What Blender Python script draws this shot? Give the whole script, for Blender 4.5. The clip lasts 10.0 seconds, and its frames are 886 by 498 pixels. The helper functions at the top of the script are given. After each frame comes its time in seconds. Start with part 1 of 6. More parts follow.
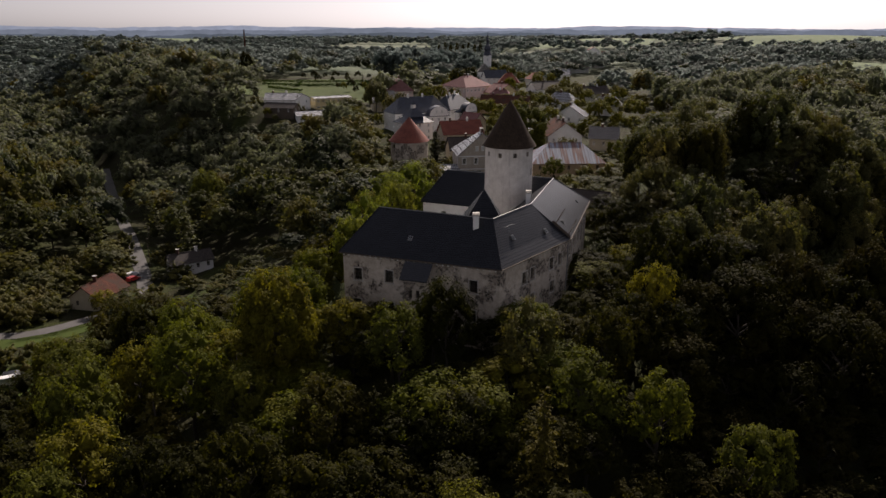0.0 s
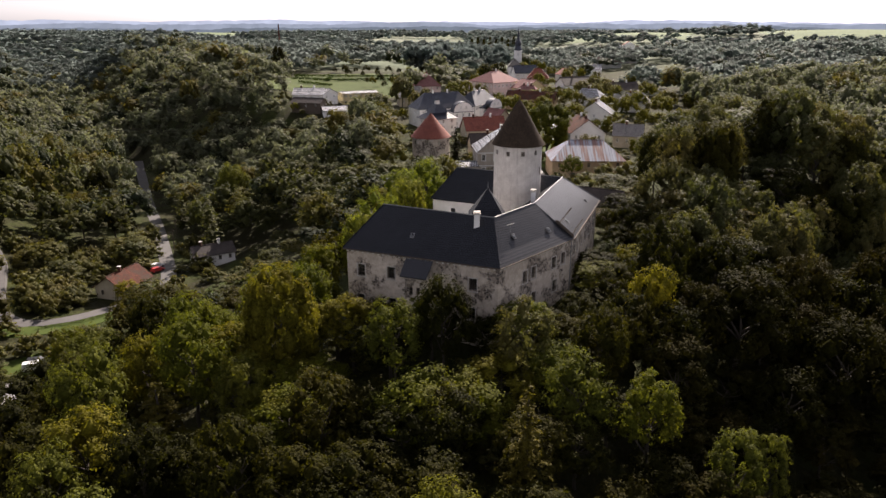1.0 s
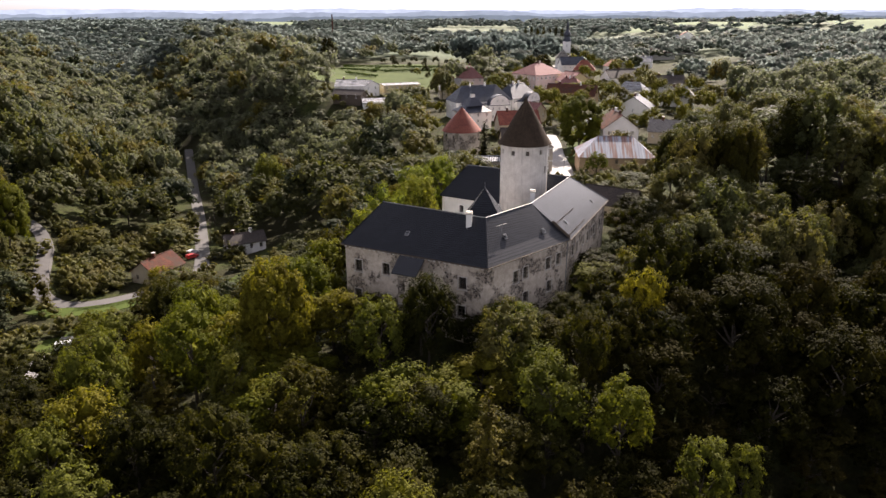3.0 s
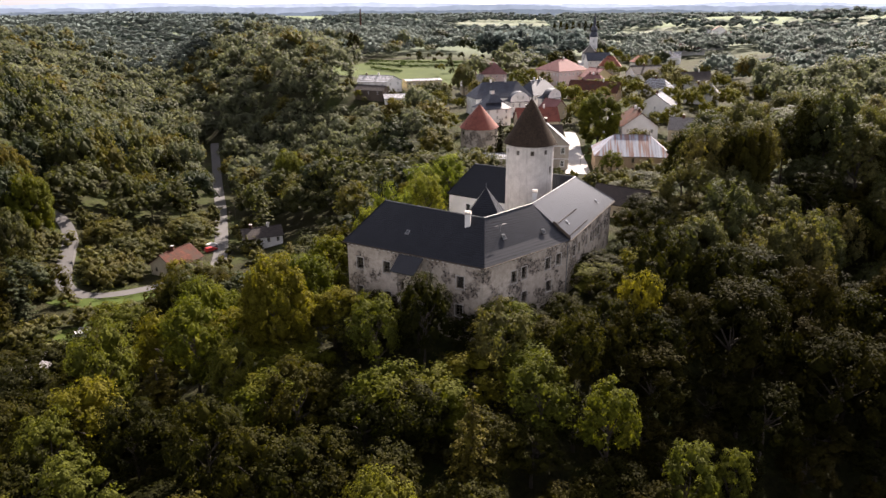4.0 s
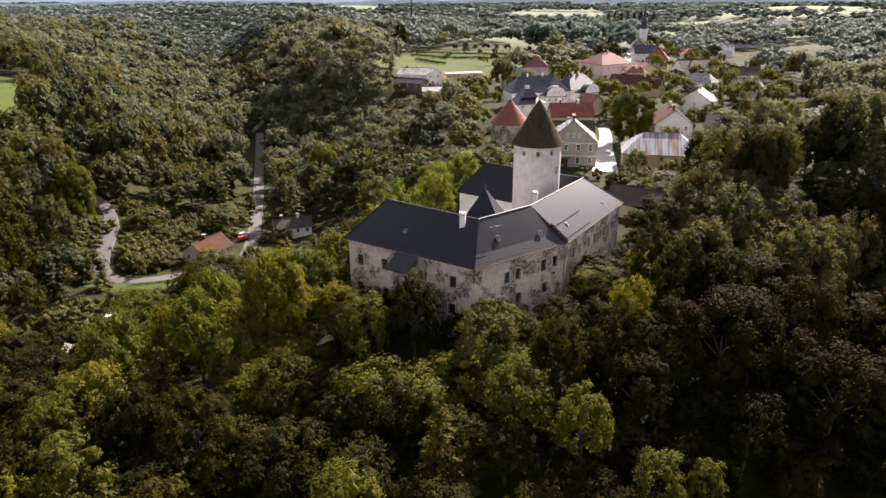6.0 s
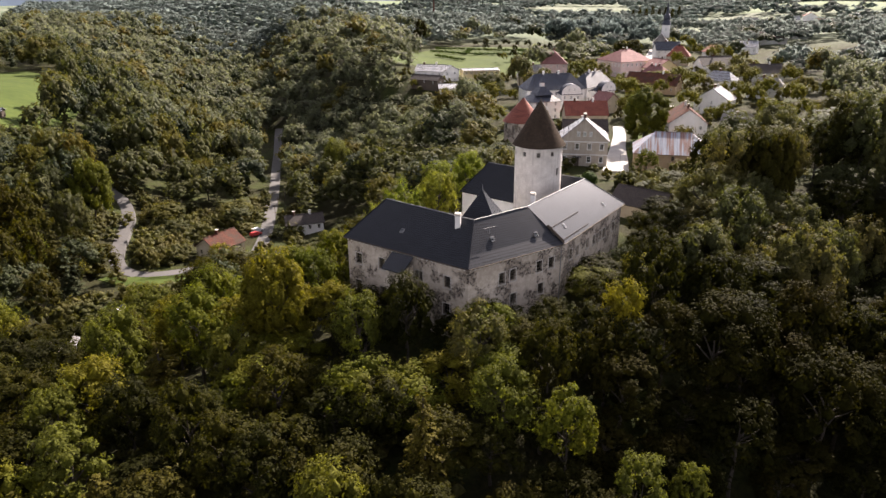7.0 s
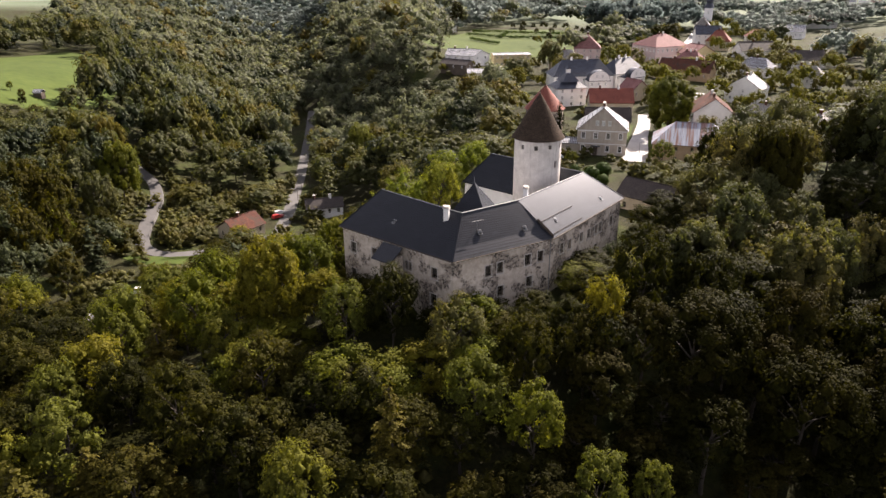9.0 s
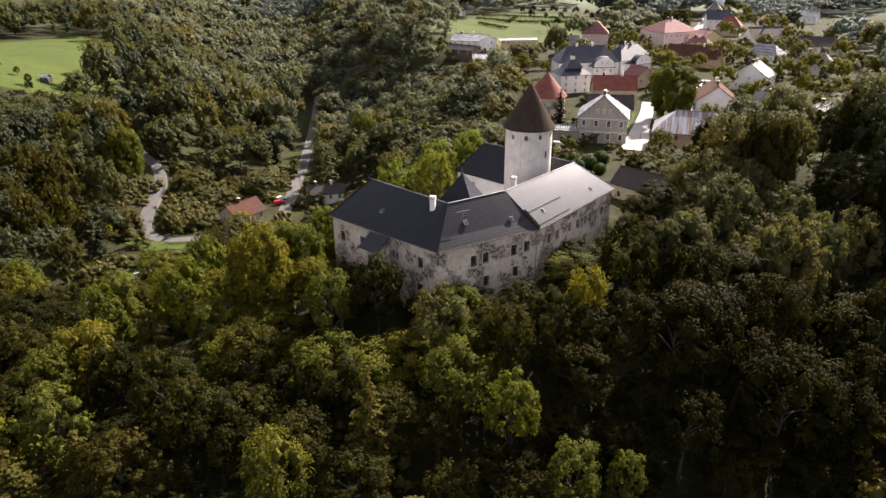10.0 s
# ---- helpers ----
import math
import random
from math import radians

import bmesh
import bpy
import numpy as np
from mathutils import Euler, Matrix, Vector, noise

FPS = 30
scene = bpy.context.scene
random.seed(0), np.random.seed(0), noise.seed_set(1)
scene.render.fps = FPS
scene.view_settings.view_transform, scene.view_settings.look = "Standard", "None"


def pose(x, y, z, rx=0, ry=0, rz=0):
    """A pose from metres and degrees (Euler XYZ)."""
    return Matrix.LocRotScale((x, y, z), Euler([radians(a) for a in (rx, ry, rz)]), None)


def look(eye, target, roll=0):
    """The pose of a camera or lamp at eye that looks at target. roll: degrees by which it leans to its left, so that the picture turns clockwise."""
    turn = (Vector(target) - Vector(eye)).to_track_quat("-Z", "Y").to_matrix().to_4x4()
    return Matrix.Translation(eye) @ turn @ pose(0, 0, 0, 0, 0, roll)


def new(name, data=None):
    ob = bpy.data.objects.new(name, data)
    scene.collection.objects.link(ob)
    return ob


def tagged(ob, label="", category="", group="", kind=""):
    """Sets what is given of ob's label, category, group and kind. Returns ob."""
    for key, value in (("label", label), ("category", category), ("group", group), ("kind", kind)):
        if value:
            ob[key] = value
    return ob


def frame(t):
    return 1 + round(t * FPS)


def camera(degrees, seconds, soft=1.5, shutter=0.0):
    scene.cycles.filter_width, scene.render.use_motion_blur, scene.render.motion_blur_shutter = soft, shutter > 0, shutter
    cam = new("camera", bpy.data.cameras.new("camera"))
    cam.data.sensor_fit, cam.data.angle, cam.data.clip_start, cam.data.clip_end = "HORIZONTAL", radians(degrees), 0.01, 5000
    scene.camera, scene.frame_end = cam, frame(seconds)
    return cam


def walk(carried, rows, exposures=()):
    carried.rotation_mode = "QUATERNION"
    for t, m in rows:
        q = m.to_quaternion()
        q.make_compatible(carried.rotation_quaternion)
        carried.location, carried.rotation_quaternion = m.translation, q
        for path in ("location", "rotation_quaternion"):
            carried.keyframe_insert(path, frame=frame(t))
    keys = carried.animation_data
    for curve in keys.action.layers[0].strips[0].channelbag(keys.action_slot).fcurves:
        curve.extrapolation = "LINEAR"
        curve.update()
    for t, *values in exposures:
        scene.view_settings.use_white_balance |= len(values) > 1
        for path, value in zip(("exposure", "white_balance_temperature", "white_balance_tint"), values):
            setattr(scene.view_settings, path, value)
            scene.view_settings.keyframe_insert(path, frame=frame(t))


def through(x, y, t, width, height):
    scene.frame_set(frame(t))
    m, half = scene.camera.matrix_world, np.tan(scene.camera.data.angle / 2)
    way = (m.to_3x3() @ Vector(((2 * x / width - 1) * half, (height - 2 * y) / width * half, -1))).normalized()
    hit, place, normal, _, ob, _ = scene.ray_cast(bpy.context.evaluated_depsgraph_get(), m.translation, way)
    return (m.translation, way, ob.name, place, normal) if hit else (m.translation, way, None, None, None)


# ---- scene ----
cam = camera(65.3, 10.0)
METRES, EYE, TILT, LEAN, TURN = 50.0, 83.333, -17.8, 0.0, 0.0
ROWS = [
    (0.0, 0.0, 0.0, 0.0, 0.0, 0.0, -0.0),
    (0.5, 0.0521, -0.0114, 0.0051, 1.28, -0.25, -0.4),
    (1.0, 0.1033, -0.0217, 0.0116, 2.76, -0.49, -0.87),
    (1.5, 0.1546, -0.0308, 0.0199, 4.22, -0.74, -1.31),
    (2.0, 0.2057, -0.0388, 0.0287, 5.41, -0.99, -1.67),
    (2.5, 0.2561, -0.0459, 0.038, 6.31, -1.24, -1.92),
    (4.0, 0.4046, -0.0607, 0.0687, 9.68, -2.08, -2.92),
    (4.5, 0.4534, -0.063, 0.08, 10.96, -2.37, -3.3),
    (5.0, 0.5024, -0.0644, 0.0916, 12.05, -2.65, -3.6),
    (5.5, 0.5502, -0.0649, 0.1034, 13.08, -2.94, -3.9),
    (7.0, 0.6917, -0.0605, 0.1411, 16.06, -3.77, -4.75),
    (7.5, 0.7382, -0.058, 0.155, 17.06, -4.05, -5.01),
    (8.0, 0.7844, -0.0547, 0.169, 18.03, -4.33, -5.28),
    (8.5, 0.8299, -0.0515, 0.1833, 18.9, -4.95, -5.55),
    (9.0, 0.8752, -0.047, 0.1977, 19.67, -5.66, -5.8),
    (9.5, 0.9203, -0.0418, 0.2129, 20.28, -6.36, -6.01),
    (10.0, 0.965, -0.0359, 0.2286, 20.76, -7.08, -6.14),
]
EXPOSURES = [(t, 1.97 + v, 6600, 22) for t, v in [(0.0, -1.6), (0.3, -1.1), (0.6, -0.78), (1.2, -0.52), (2.5, -0.28), (4.0, -0.1), (5.5, 0.0), (10.0, 0.0)]]
walk(cam, [(t, pose(0, 0, EYE, TILT, LEAN, TURN) @ pose(METRES * x, METRES * y, METRES * z, 90 + pitch, roll, yaw)) for t, x, y, z, yaw, pitch, roll in ROWS],
     exposures=EXPOSURES)

# ---- world, sun ----
SUN_ELEVATION, SUN_AZIMUTH = 36.0, 15.0   # degrees; azimuth from +y towards +x
world = bpy.data.worlds.new("sky")
scene.world = world
world.use_nodes = True
wn = world.node_tree.nodes
sky = wn.new("ShaderNodeTexSky")
sky.sky_type, sky.sun_disc = "NISHITA", False
sky.sun_elevation, sky.sun_rotation = radians(SUN_ELEVATION), radians(SUN_AZIMUTH)
sky.air_density, sky.dust_density, sky.ozone_density, sky.altitude = 0.9, 1.4, 3.0, 300
wn["Background"].inputs["Strength"].default_value = 0.069
# thin high haze: the sky is milky, with little colour
tone = wn.new("ShaderNodeHueSaturation")
tone.inputs["Saturation"].default_value = 0.22
world.node_tree.links.new(sky.outputs["Color"], tone.inputs["Color"])
world.node_tree.links.new(tone.outputs["Color"], wn["Background"].inputs["Color"])

sun_data = bpy.data.lights.new("sun", "SUN")
sun_data.energy, sun_data.angle, sun_data.color = 4.75, radians(0.6), (1.0, 0.92, 0.78)
sun = new("sun", sun_data)
sa, se = radians(SUN_AZIMUTH), radians(SUN_ELEVATION)
sun.matrix_world = look((0, 0, 300), Vector((0, 0, 300)) - Vector((math.sin(sa) * math.cos(se), math.cos(sa) * math.cos(se), math.sin(se))))

# ---- materials ----
def material(name):
    m = bpy.data.materials.new(name)
    m.use_nodes = True
    return m, m.node_tree.nodes, m.node_tree.links, m.node_tree.nodes["Principled BSDF"]


def ramp(nodes, links, fac, stops):
    r = nodes.new("ShaderNodeValToRGB")
    while len(r.color_ramp.elements) < len(stops):
        r.color_ramp.elements.new(0.5)
    for e, (p, c) in zip(r.color_ramp.elements, stops):
        e.position, e.color = p, (*c, 1)
    links.new(fac, r.inputs["Fac"])
    return r.outputs["Color"]


def noise_tex(nodes, links, vec, scale, detail=4, rough=0.6):
    n = nodes.new("ShaderNodeTexNoise")
    n.inputs["Scale"].default_value, n.inputs["Detail"].default_value, n.inputs["Roughness"].default_value = scale, detail, rough
    links.new(vec, n.inputs["Vector"])
    return n.outputs["Fac"]


def mix(nodes, links, fac, a, b, mode="MIX"):
    n = nodes.new("ShaderNodeMixRGB")
    n.blend_type = mode
    for socket, v in (("Fac", fac), ("Color1", a), ("Color2", b)):
        if isinstance(v, (int, float)):
            n.inputs[socket].default_value = v
        elif isinstance(v, tuple):
            n.inputs[socket].default_value = (*v, 1)
        else:
            links.new(v, n.inputs[socket])
    return n.outputs["Color"]


def bump(nodes, links, bsdf, height, strength, distance):
    b = nodes.new("ShaderNodeBump")
    b.inputs["Strength"].default_value, b.inputs["Distance"].default_value = strength, distance
    links.new(height, b.inputs["Height"])
    links.new(b.outputs["Normal"], bsdf.inputs["Normal"])


def position(nodes):
    return nodes.new("ShaderNodeNewGeometry").outputs["Position"]


def plain(name, a, b, scale=3.0, rough=0.7, metal=0.0, relief=0.02, spec=0.5):
    """Two tones broken up at two scales, with fine relief."""
    m, n, l, p = material(name)
    pos = position(n)
    big, small = noise_tex(n, l, pos, scale * 0.15, 5), noise_tex(n, l, pos, scale, 6)
    col = ramp(n, l, small, [(0.3, a), (0.7, b)])
    col = mix(n, l, 0.35, col, ramp(n, l, big, [(0.3, tuple(v * 0.7 for v in a)), (0.7, tuple(min(1, v * 1.15) for v in b))]))
    l.new(col, p.inputs["Base Color"])
    p.inputs["Roughness"].default_value, p.inputs["Metallic"].default_value = rough, metal
    p.inputs["Specular IOR Level"].default_value = spec
    if relief:
        bump(n, l, p, small, 0.6, relief)
    return m


def foliage(name, greens, thin=0.42, gloss=0.06, rough=0.6, through=(1.4, 1.42, 0.58)):
    """Leaves: tint varies from tree to tree, from patch to patch and from leaf to leaf; thin leaves let light through."""
    m, n, l, p = material(name)
    geo = n.new("ShaderNodeNewGeometry")
    obj = n.new("ShaderNodeObjectInfo")
    patch = noise_tex(n, l, geo.outputs["Position"], 0.11, 2)
    add = n.new("ShaderNodeMath"); add.operation = "MULTIPLY_ADD"
    l.new(obj.outputs["Random"], add.inputs[0]); add.inputs[1].default_value = 0.55
    l.new(patch, add.inputs[2])
    sub = n.new("ShaderNodeMath"); sub.operation = "SUBTRACT"; l.new(add.outputs[0], sub.inputs[0]); sub.inputs[1].default_value = 0.27
    col = ramp(n, l, sub.outputs[0], [(0.2, greens[0]), (0.45, greens[1]), (0.6, greens[2]), (0.85, greens[3])])
    leaf = ramp(n, l, geo.outputs["Random Per Island"], [(0.0, (0.75, 0.75, 0.75)), (1.0, (1.2, 1.2, 1.15))])
    col = mix(n, l, 1.0, col, leaf, "MULTIPLY")
    fine = noise_tex(n, l, geo.outputs["Position"], 2.2, 3, 0.7)
    col = mix(n, l, 1.0, col, ramp(n, l, fine, [(0.35, (0.55, 0.55, 0.55)), (0.65, (1.25, 1.25, 1.2))]), "MULTIPLY")
    l.new(col, p.inputs["Base Color"])
    p.inputs["Roughness"].default_value, p.inputs["Specular IOR Level"].default_value = 0.68, gloss
    bump(n, l, p, fine, rough, 0.25)
    t = n.new("ShaderNodeBsdfTranslucent")
    l.new(mix(n, l, 1.0, col, through, "MULTIPLY"), t.inputs["Color"])
    s = n.new("ShaderNodeMixShader")
    s.inputs[0].default_value = thin
    l.new(p.outputs[0], s.inputs[1]); l.new(t.outputs[0], s.inputs[2])
    l.new(s.outputs[0], n["Material Output"].inputs["Surface"])
    return m


def tiles(name, a, b, width, height, rough=0.5, spec=0.5, relief=0.03, gap=(0.02, 0.02, 0.022), offset=0.5, stain=None):
    """Roof covering laid in courses along the eave."""
    m, n, l, p = material(name)
    uv = n.new("ShaderNodeUVMap")
    br = n.new("ShaderNodeTexBrick")
    br.inputs["Scale"].default_value, br.inputs["Brick Width"].default_value, br.inputs["Row Height"].default_value = 1.0, width, height
    br.inputs["Mortar Size"].default_value, br.inputs["Mortar Smooth"].default_value = height * 0.08, 0.3
    br.offset = offset
    br.inputs["Color1"].default_value, br.inputs["Color2"].default_value, br.inputs["Mortar"].default_value = (*a, 1), (*b, 1), (*gap, 1)
    l.new(uv.outputs["UV"], br.inputs["Vector"])
    pos = position(n)
    col = mix(n, l, 0.6, br.outputs["Color"], ramp(n, l, noise_tex(n, l, pos, 0.5, 6), [(0.3, (0.6, 0.6, 0.6)), (0.7, (1.25, 1.25, 1.25))]), "MULTIPLY")
    if stain:
        col = mix(n, l, ramp(n, l, noise_tex(n, l, pos, 0.35, 6, 0.7), [(0.48, (0, 0, 0)), (0.62, (1, 1, 1))]), col, stain)
    l.new(col, p.inputs["Base Color"])
    l.new(ramp(n, l, br.outputs["Fac"], [(0.0, (rough, rough, rough)), (0.9, (0.75, 0.75, 0.75))]), p.inputs["Roughness"])
    l.new(ramp(n, l, br.outputs["Fac"], [(0.0, (spec, spec, spec)), (0.9, (spec * 0.4, spec * 0.4, spec * 0.4))]), p.inputs["Specular IOR Level"])
    bump(n, l, p, br.outputs["Fac"], -0.7, relief)
    return m


def streaked(name, a, b, stain):
    """Plaster with cloudy patches, rain streaks running down it and a fine grain."""
    m, n, l, p = material(name)
    pos = position(n)
    col = ramp(n, l, noise_tex(n, l, pos, 0.55, 8, 0.7), [(0.32, a), (0.68, b)])
    tall = n.new("ShaderNodeMapping"); tall.inputs["Scale"].default_value = (1.0, 1.0, 0.09)
    l.new(pos, tall.inputs["Vector"])
    runs = noise_tex(n, l, tall.outputs["Vector"], 1.3, 6, 0.65)
    col = mix(n, l, ramp(n, l, runs, [(0.5, (0, 0, 0)), (0.72, (0.75, 0.75, 0.75))]), col, stain)
    fine = noise_tex(n, l, pos, 6.0, 6, 0.7)
    l.new(mix(n, l, 0.5, col, ramp(n, l, fine, [(0.3, (0.8, 0.8, 0.8)), (0.7, (1.1, 1.1, 1.1))]), "MULTIPLY"), p.inputs["Base Color"])
    p.inputs["Roughness"].default_value = 0.92
    bump(n, l, p, fine, 0.5, 0.03)
    return m


def masonry_plaster():
    """Old lime plaster, broken away over rubble stone."""
    m, n, l, p = material("worn plaster over rubble stone")
    pos = position(n)
    vor = n.new("ShaderNodeTexVoronoi"); vor.feature = "DISTANCE_TO_EDGE"; vor.inputs["Scale"].default_value = 2.6
    cell = n.new("ShaderNodeTexVoronoi"); cell.inputs["Scale"].default_value = 2.6
    l.new(pos, vor.inputs["Vector"]); l.new(pos, cell.inputs["Vector"])
    stone = ramp(n, l, cell.outputs["Color"], [(0.2, (0.05, 0.04, 0.032)), (0.5, (0.18, 0.147, 0.117)), (0.8, (0.42, 0.355, 0.285))])
    stone = mix(n, l, ramp(n, l, vor.outputs["Distance"], [(0.02, (1, 1, 1)), (0.07, (0, 0, 0))]), stone, (0.34, 0.31, 0.275))
    plaster = ramp(n, l, noise_tex(n, l, pos, 1.1, 7, 0.7), [(0.3, (0.40, 0.345, 0.285)), (0.7, (0.66, 0.585, 0.495))])
    where = ramp(n, l, noise_tex(n, l, pos, 0.3, 6, 0.6), [(0.475, (0, 0, 0)), (0.52, (1, 1, 1))])
    col = mix(n, l, where, stone, plaster)
    soot = ramp(n, l, noise_tex(n, l, pos, 0.12, 4), [(0.35, (0.72, 0.70, 0.68)), (0.7, (1, 1, 1))])
    l.new(mix(n, l, 0.8, col, soot, "MULTIPLY"), p.inputs["Base Color"])
    p.inputs["Roughness"].default_value = 0.92
    h = mix(n, l, where, vor.outputs["Distance"], (0.35, 0.35, 0.35))
    bump(n, l, p, h, 0.8, 0.12)
    return m


def ground_material():
    """Leaf litter, undergrowth and rough grass."""
    m, n, l, p = material("wooded ground and grass")
    pos = position(n)
    grass = ramp(n, l, noise_tex(n, l, pos, 0.35, 8, 0.75), [(0.3, (0.016, 0.022, 0.006)), (0.5, (0.032, 0.04, 0.010)), (0.72, (0.06, 0.06, 0.02))])
    litter = ramp(n, l, noise_tex(n, l, pos, 1.1, 8, 0.75), [(0.3, (0.014, 0.013, 0.007)), (0.55, (0.03, 0.03, 0.012)), (0.75, (0.06, 0.05, 0.026))])
    # farm land takes over from the woods out on the plain
    land = mix(n, l, ramp(n, l, noise_tex(n, l, pos, 0.06, 7, 0.7), [(0.47, (0, 0, 0)), (0.58, (1, 1, 1))]), litter, grass)
    # crop tones are paled, so distance haze is part of the ground colour
    crops = ramp(n, l, noise_tex(n, l, pos, 0.006, 3), [(0.35, (0.09, 0.115, 0.075)), (0.5, (0.115, 0.14, 0.09)), (0.65, (0.15, 0.165, 0.12))])
    xyz = n.new("ShaderNodeSeparateXYZ"); l.new(pos, xyz.inputs[0])
    out = n.new("ShaderNodeMapRange"); l.new(xyz.outputs["Y"], out.inputs["Value"])
    out.inputs["From Min"].default_value, out.inputs["From Max"].default_value = 640, 760
    l.new(mix(n, l, out.outputs["Result"], land, crops), p.inputs["Base Color"])
    p.inputs["Roughness"].default_value, p.inputs["Specular IOR Level"].default_value = 0.95, 0.1
    bump(n, l, p, noise_tex(n, l, pos, 1.2, 8, 0.75), 1.0, 0.6)
    return m


def rusty_sheet():
    m, n, l, p = material("rusty standing-seam sheet")
    uv = n.new("ShaderNodeUVMap")
    wave = n.new("ShaderNodeTexWave"); wave.wave_profile = "SAW"
    wave.inputs["Scale"].default_value = 0.31; wave.inputs["Distortion"].default_value = 0.0
    l.new(uv.outputs["UV"], wave.inputs["Vector"])
    pos = position(n)
    sep = n.new("ShaderNodeMapping"); sep.inputs["Scale"].default_value = (0.9, 0.05, 1); l.new(uv.outputs["UV"], sep.inputs["Vector"])
    streak = noise_tex(n, l, sep.outputs["Vector"], 1.0, 4, 0.6)
    col = ramp(n, l, streak, [(0.36, (0.16, 0.07, 0.055)), (0.45, (0.24, 0.15, 0.13)), (0.5, (0.26, 0.28, 0.33)), (0.66, (0.38, 0.41, 0.47))])
    seam = ramp(n, l, wave.outputs["Fac"], [(0.0, (0.25, 0.2, 0.18)), (0.14, (1, 1, 1))])
    l.new(mix(n, l, 0.8, col, seam, "MULTIPLY"), p.inputs["Base Color"])
    p.inputs["Roughness"].default_value, p.inputs["Metallic"].default_value = 0.45, 0.25
    bump(n, l, p, wave.outputs["Fac"], 0.5, 0.05)
    return m


GREENS = [(0.016, 0.017, 0.003), (0.024, 0.025, 0.004), (0.034, 0.033, 0.005), (0.045, 0.039, 0.006)]
M_LEAF = foliage("broadleaf foliage", GREENS)
M_LEAF_PALE = foliage("pale ash foliage", [(0.068, 0.076, 0.013), (0.086, 0.093, 0.017), (0.092, 0.098, 0.018), (0.101, 0.101, 0.017)])
M_LEAF_GOLD = foliage("yellow autumn foliage", [(0.09, 0.095, 0.014), (0.14, 0.125, 0.014), (0.18, 0.155, 0.015), (0.12, 0.11, 0.014)])
M_LEAF_LIME = foliage("light green foliage", [(0.068, 0.080, 0.010), (0.090, 0.096, 0.011), (0.108, 0.102, 0.012), (0.123, 0.110, 0.013)])
M_LEAF_FRESH = foliage("fresh yellow green foliage", [(0.100, 0.122, 0.020), (0.118, 0.138, 0.022), (0.130, 0.142, 0.024), (0.140, 0.142, 0.024)], thin=0.5)
M_LEAF_LINDEN = foliage("linden foliage", [(0.058, 0.067, 0.010), (0.072, 0.079, 0.011), (0.087, 0.090, 0.013), (0.105, 0.098, 0.014)])
M_LEAF_RUST = foliage("russet autumn foliage", [(0.077, 0.063, 0.013), (0.090, 0.070, 0.013), (0.086, 0.074, 0.014), (0.072, 0.070, 0.013)])
M_NEEDLE = foliage("larch needles", [(0.048, 0.046, 0.008), (0.062, 0.056, 0.010), (0.076, 0.064, 0.011), (0.070, 0.062, 0.011)], thin=0.35)
# distance haze is put into the leaf colour: paler and bluer than near woods
M_WOODS_HAZED = foliage("distant foliage with haze in its colour", [(0.098, 0.118, 0.118), (0.108, 0.128, 0.126), (0.116, 0.134, 0.13), (0.126, 0.14, 0.132)], thin=0.8, gloss=0.06, rough=0.1, through=(1.5, 1.6, 1.6))
M_SLOPE = foliage("valley woodland foliage", [(0.050, 0.057, 0.022), (0.067, 0.071, 0.026), (0.084, 0.083, 0.028), (0.106, 0.091, 0.029)], thin=0.42, gloss=0.12)
# slope foliage lightened and blued, with middle-distance haze put into its colour
M_HILL_HAZED = foliage("hill foliage with some haze in its colour", [(0.086, 0.100, 0.068), (0.104, 0.116, 0.076), (0.118, 0.126, 0.080), (0.134, 0.132, 0.080)], thin=0.52, gloss=0.15, through=(1.4, 1.45, 1.05))
M_SLOPE_GOLD = foliage("yellowing woodland foliage", [(0.072, 0.072, 0.02), (0.086, 0.080, 0.02), (0.096, 0.083, 0.02), (0.108, 0.08, 0.02)], thin=0.38, gloss=0.08)
M_SLOPE_DARK = foliage("dark green foliage", [(0.022, 0.031, 0.016), (0.03, 0.039, 0.019), (0.036, 0.046, 0.022), (0.045, 0.052, 0.024)], thin=0.25, gloss=0.1)
# slope shade is put into this leaf colour; a few dark conifers share it
M_LEAF_DARK_SHADED = foliage("dark green foliage deepened for shade", [(0.011, 0.011, 0.002), (0.015, 0.015, 0.003), (0.021, 0.019, 0.004), (0.028, 0.022, 0.005)], thin=0.22, gloss=0.02)
M_BARK = plain("bark", (0.028, 0.022, 0.016), (0.06, 0.048, 0.036), 6, 0.95)
M_GROUND = ground_material()
M_LAWN = plain("mown grass", (0.03, 0.05, 0.009), (0.058, 0.078, 0.016), 0.25, 0.95, relief=0.05, spec=0.1)
M_FIELD = plain("field crop", (0.11, 0.15, 0.085), (0.15, 0.185, 0.10), 0.05, 0.95, relief=0, spec=0.1)
M_ASPHALT = plain("grey worn asphalt", (0.05, 0.048, 0.047), (0.08, 0.076, 0.073), 2, 0.85)
M_PAVING = plain("pale dusty paving", (0.32, 0.315, 0.31), (0.42, 0.41, 0.40), 1.5, 0.9, spec=0.2)
M_SLATE = tiles("dark slate roof", (0.010, 0.011, 0.0135), (0.015, 0.0165, 0.0205), 0.46, 0.4, rough=0.37, spec=0.33, relief=0.06, gap=(0.006, 0.006, 0.007))
M_SHINGLE = tiles("weathered brown wooden shingle", (0.042, 0.030, 0.022), (0.072, 0.052, 0.038), 0.22, 0.32, rough=0.95, spec=0.06, gap=(0.012, 0.01, 0.008))
M_SLATE.node_tree.nodes["Principled BSDF"].inputs["Specular Tint"].default_value = (0.84, 0.88, 1.0, 1)
M_PLASTER_OLD = masonry_plaster()
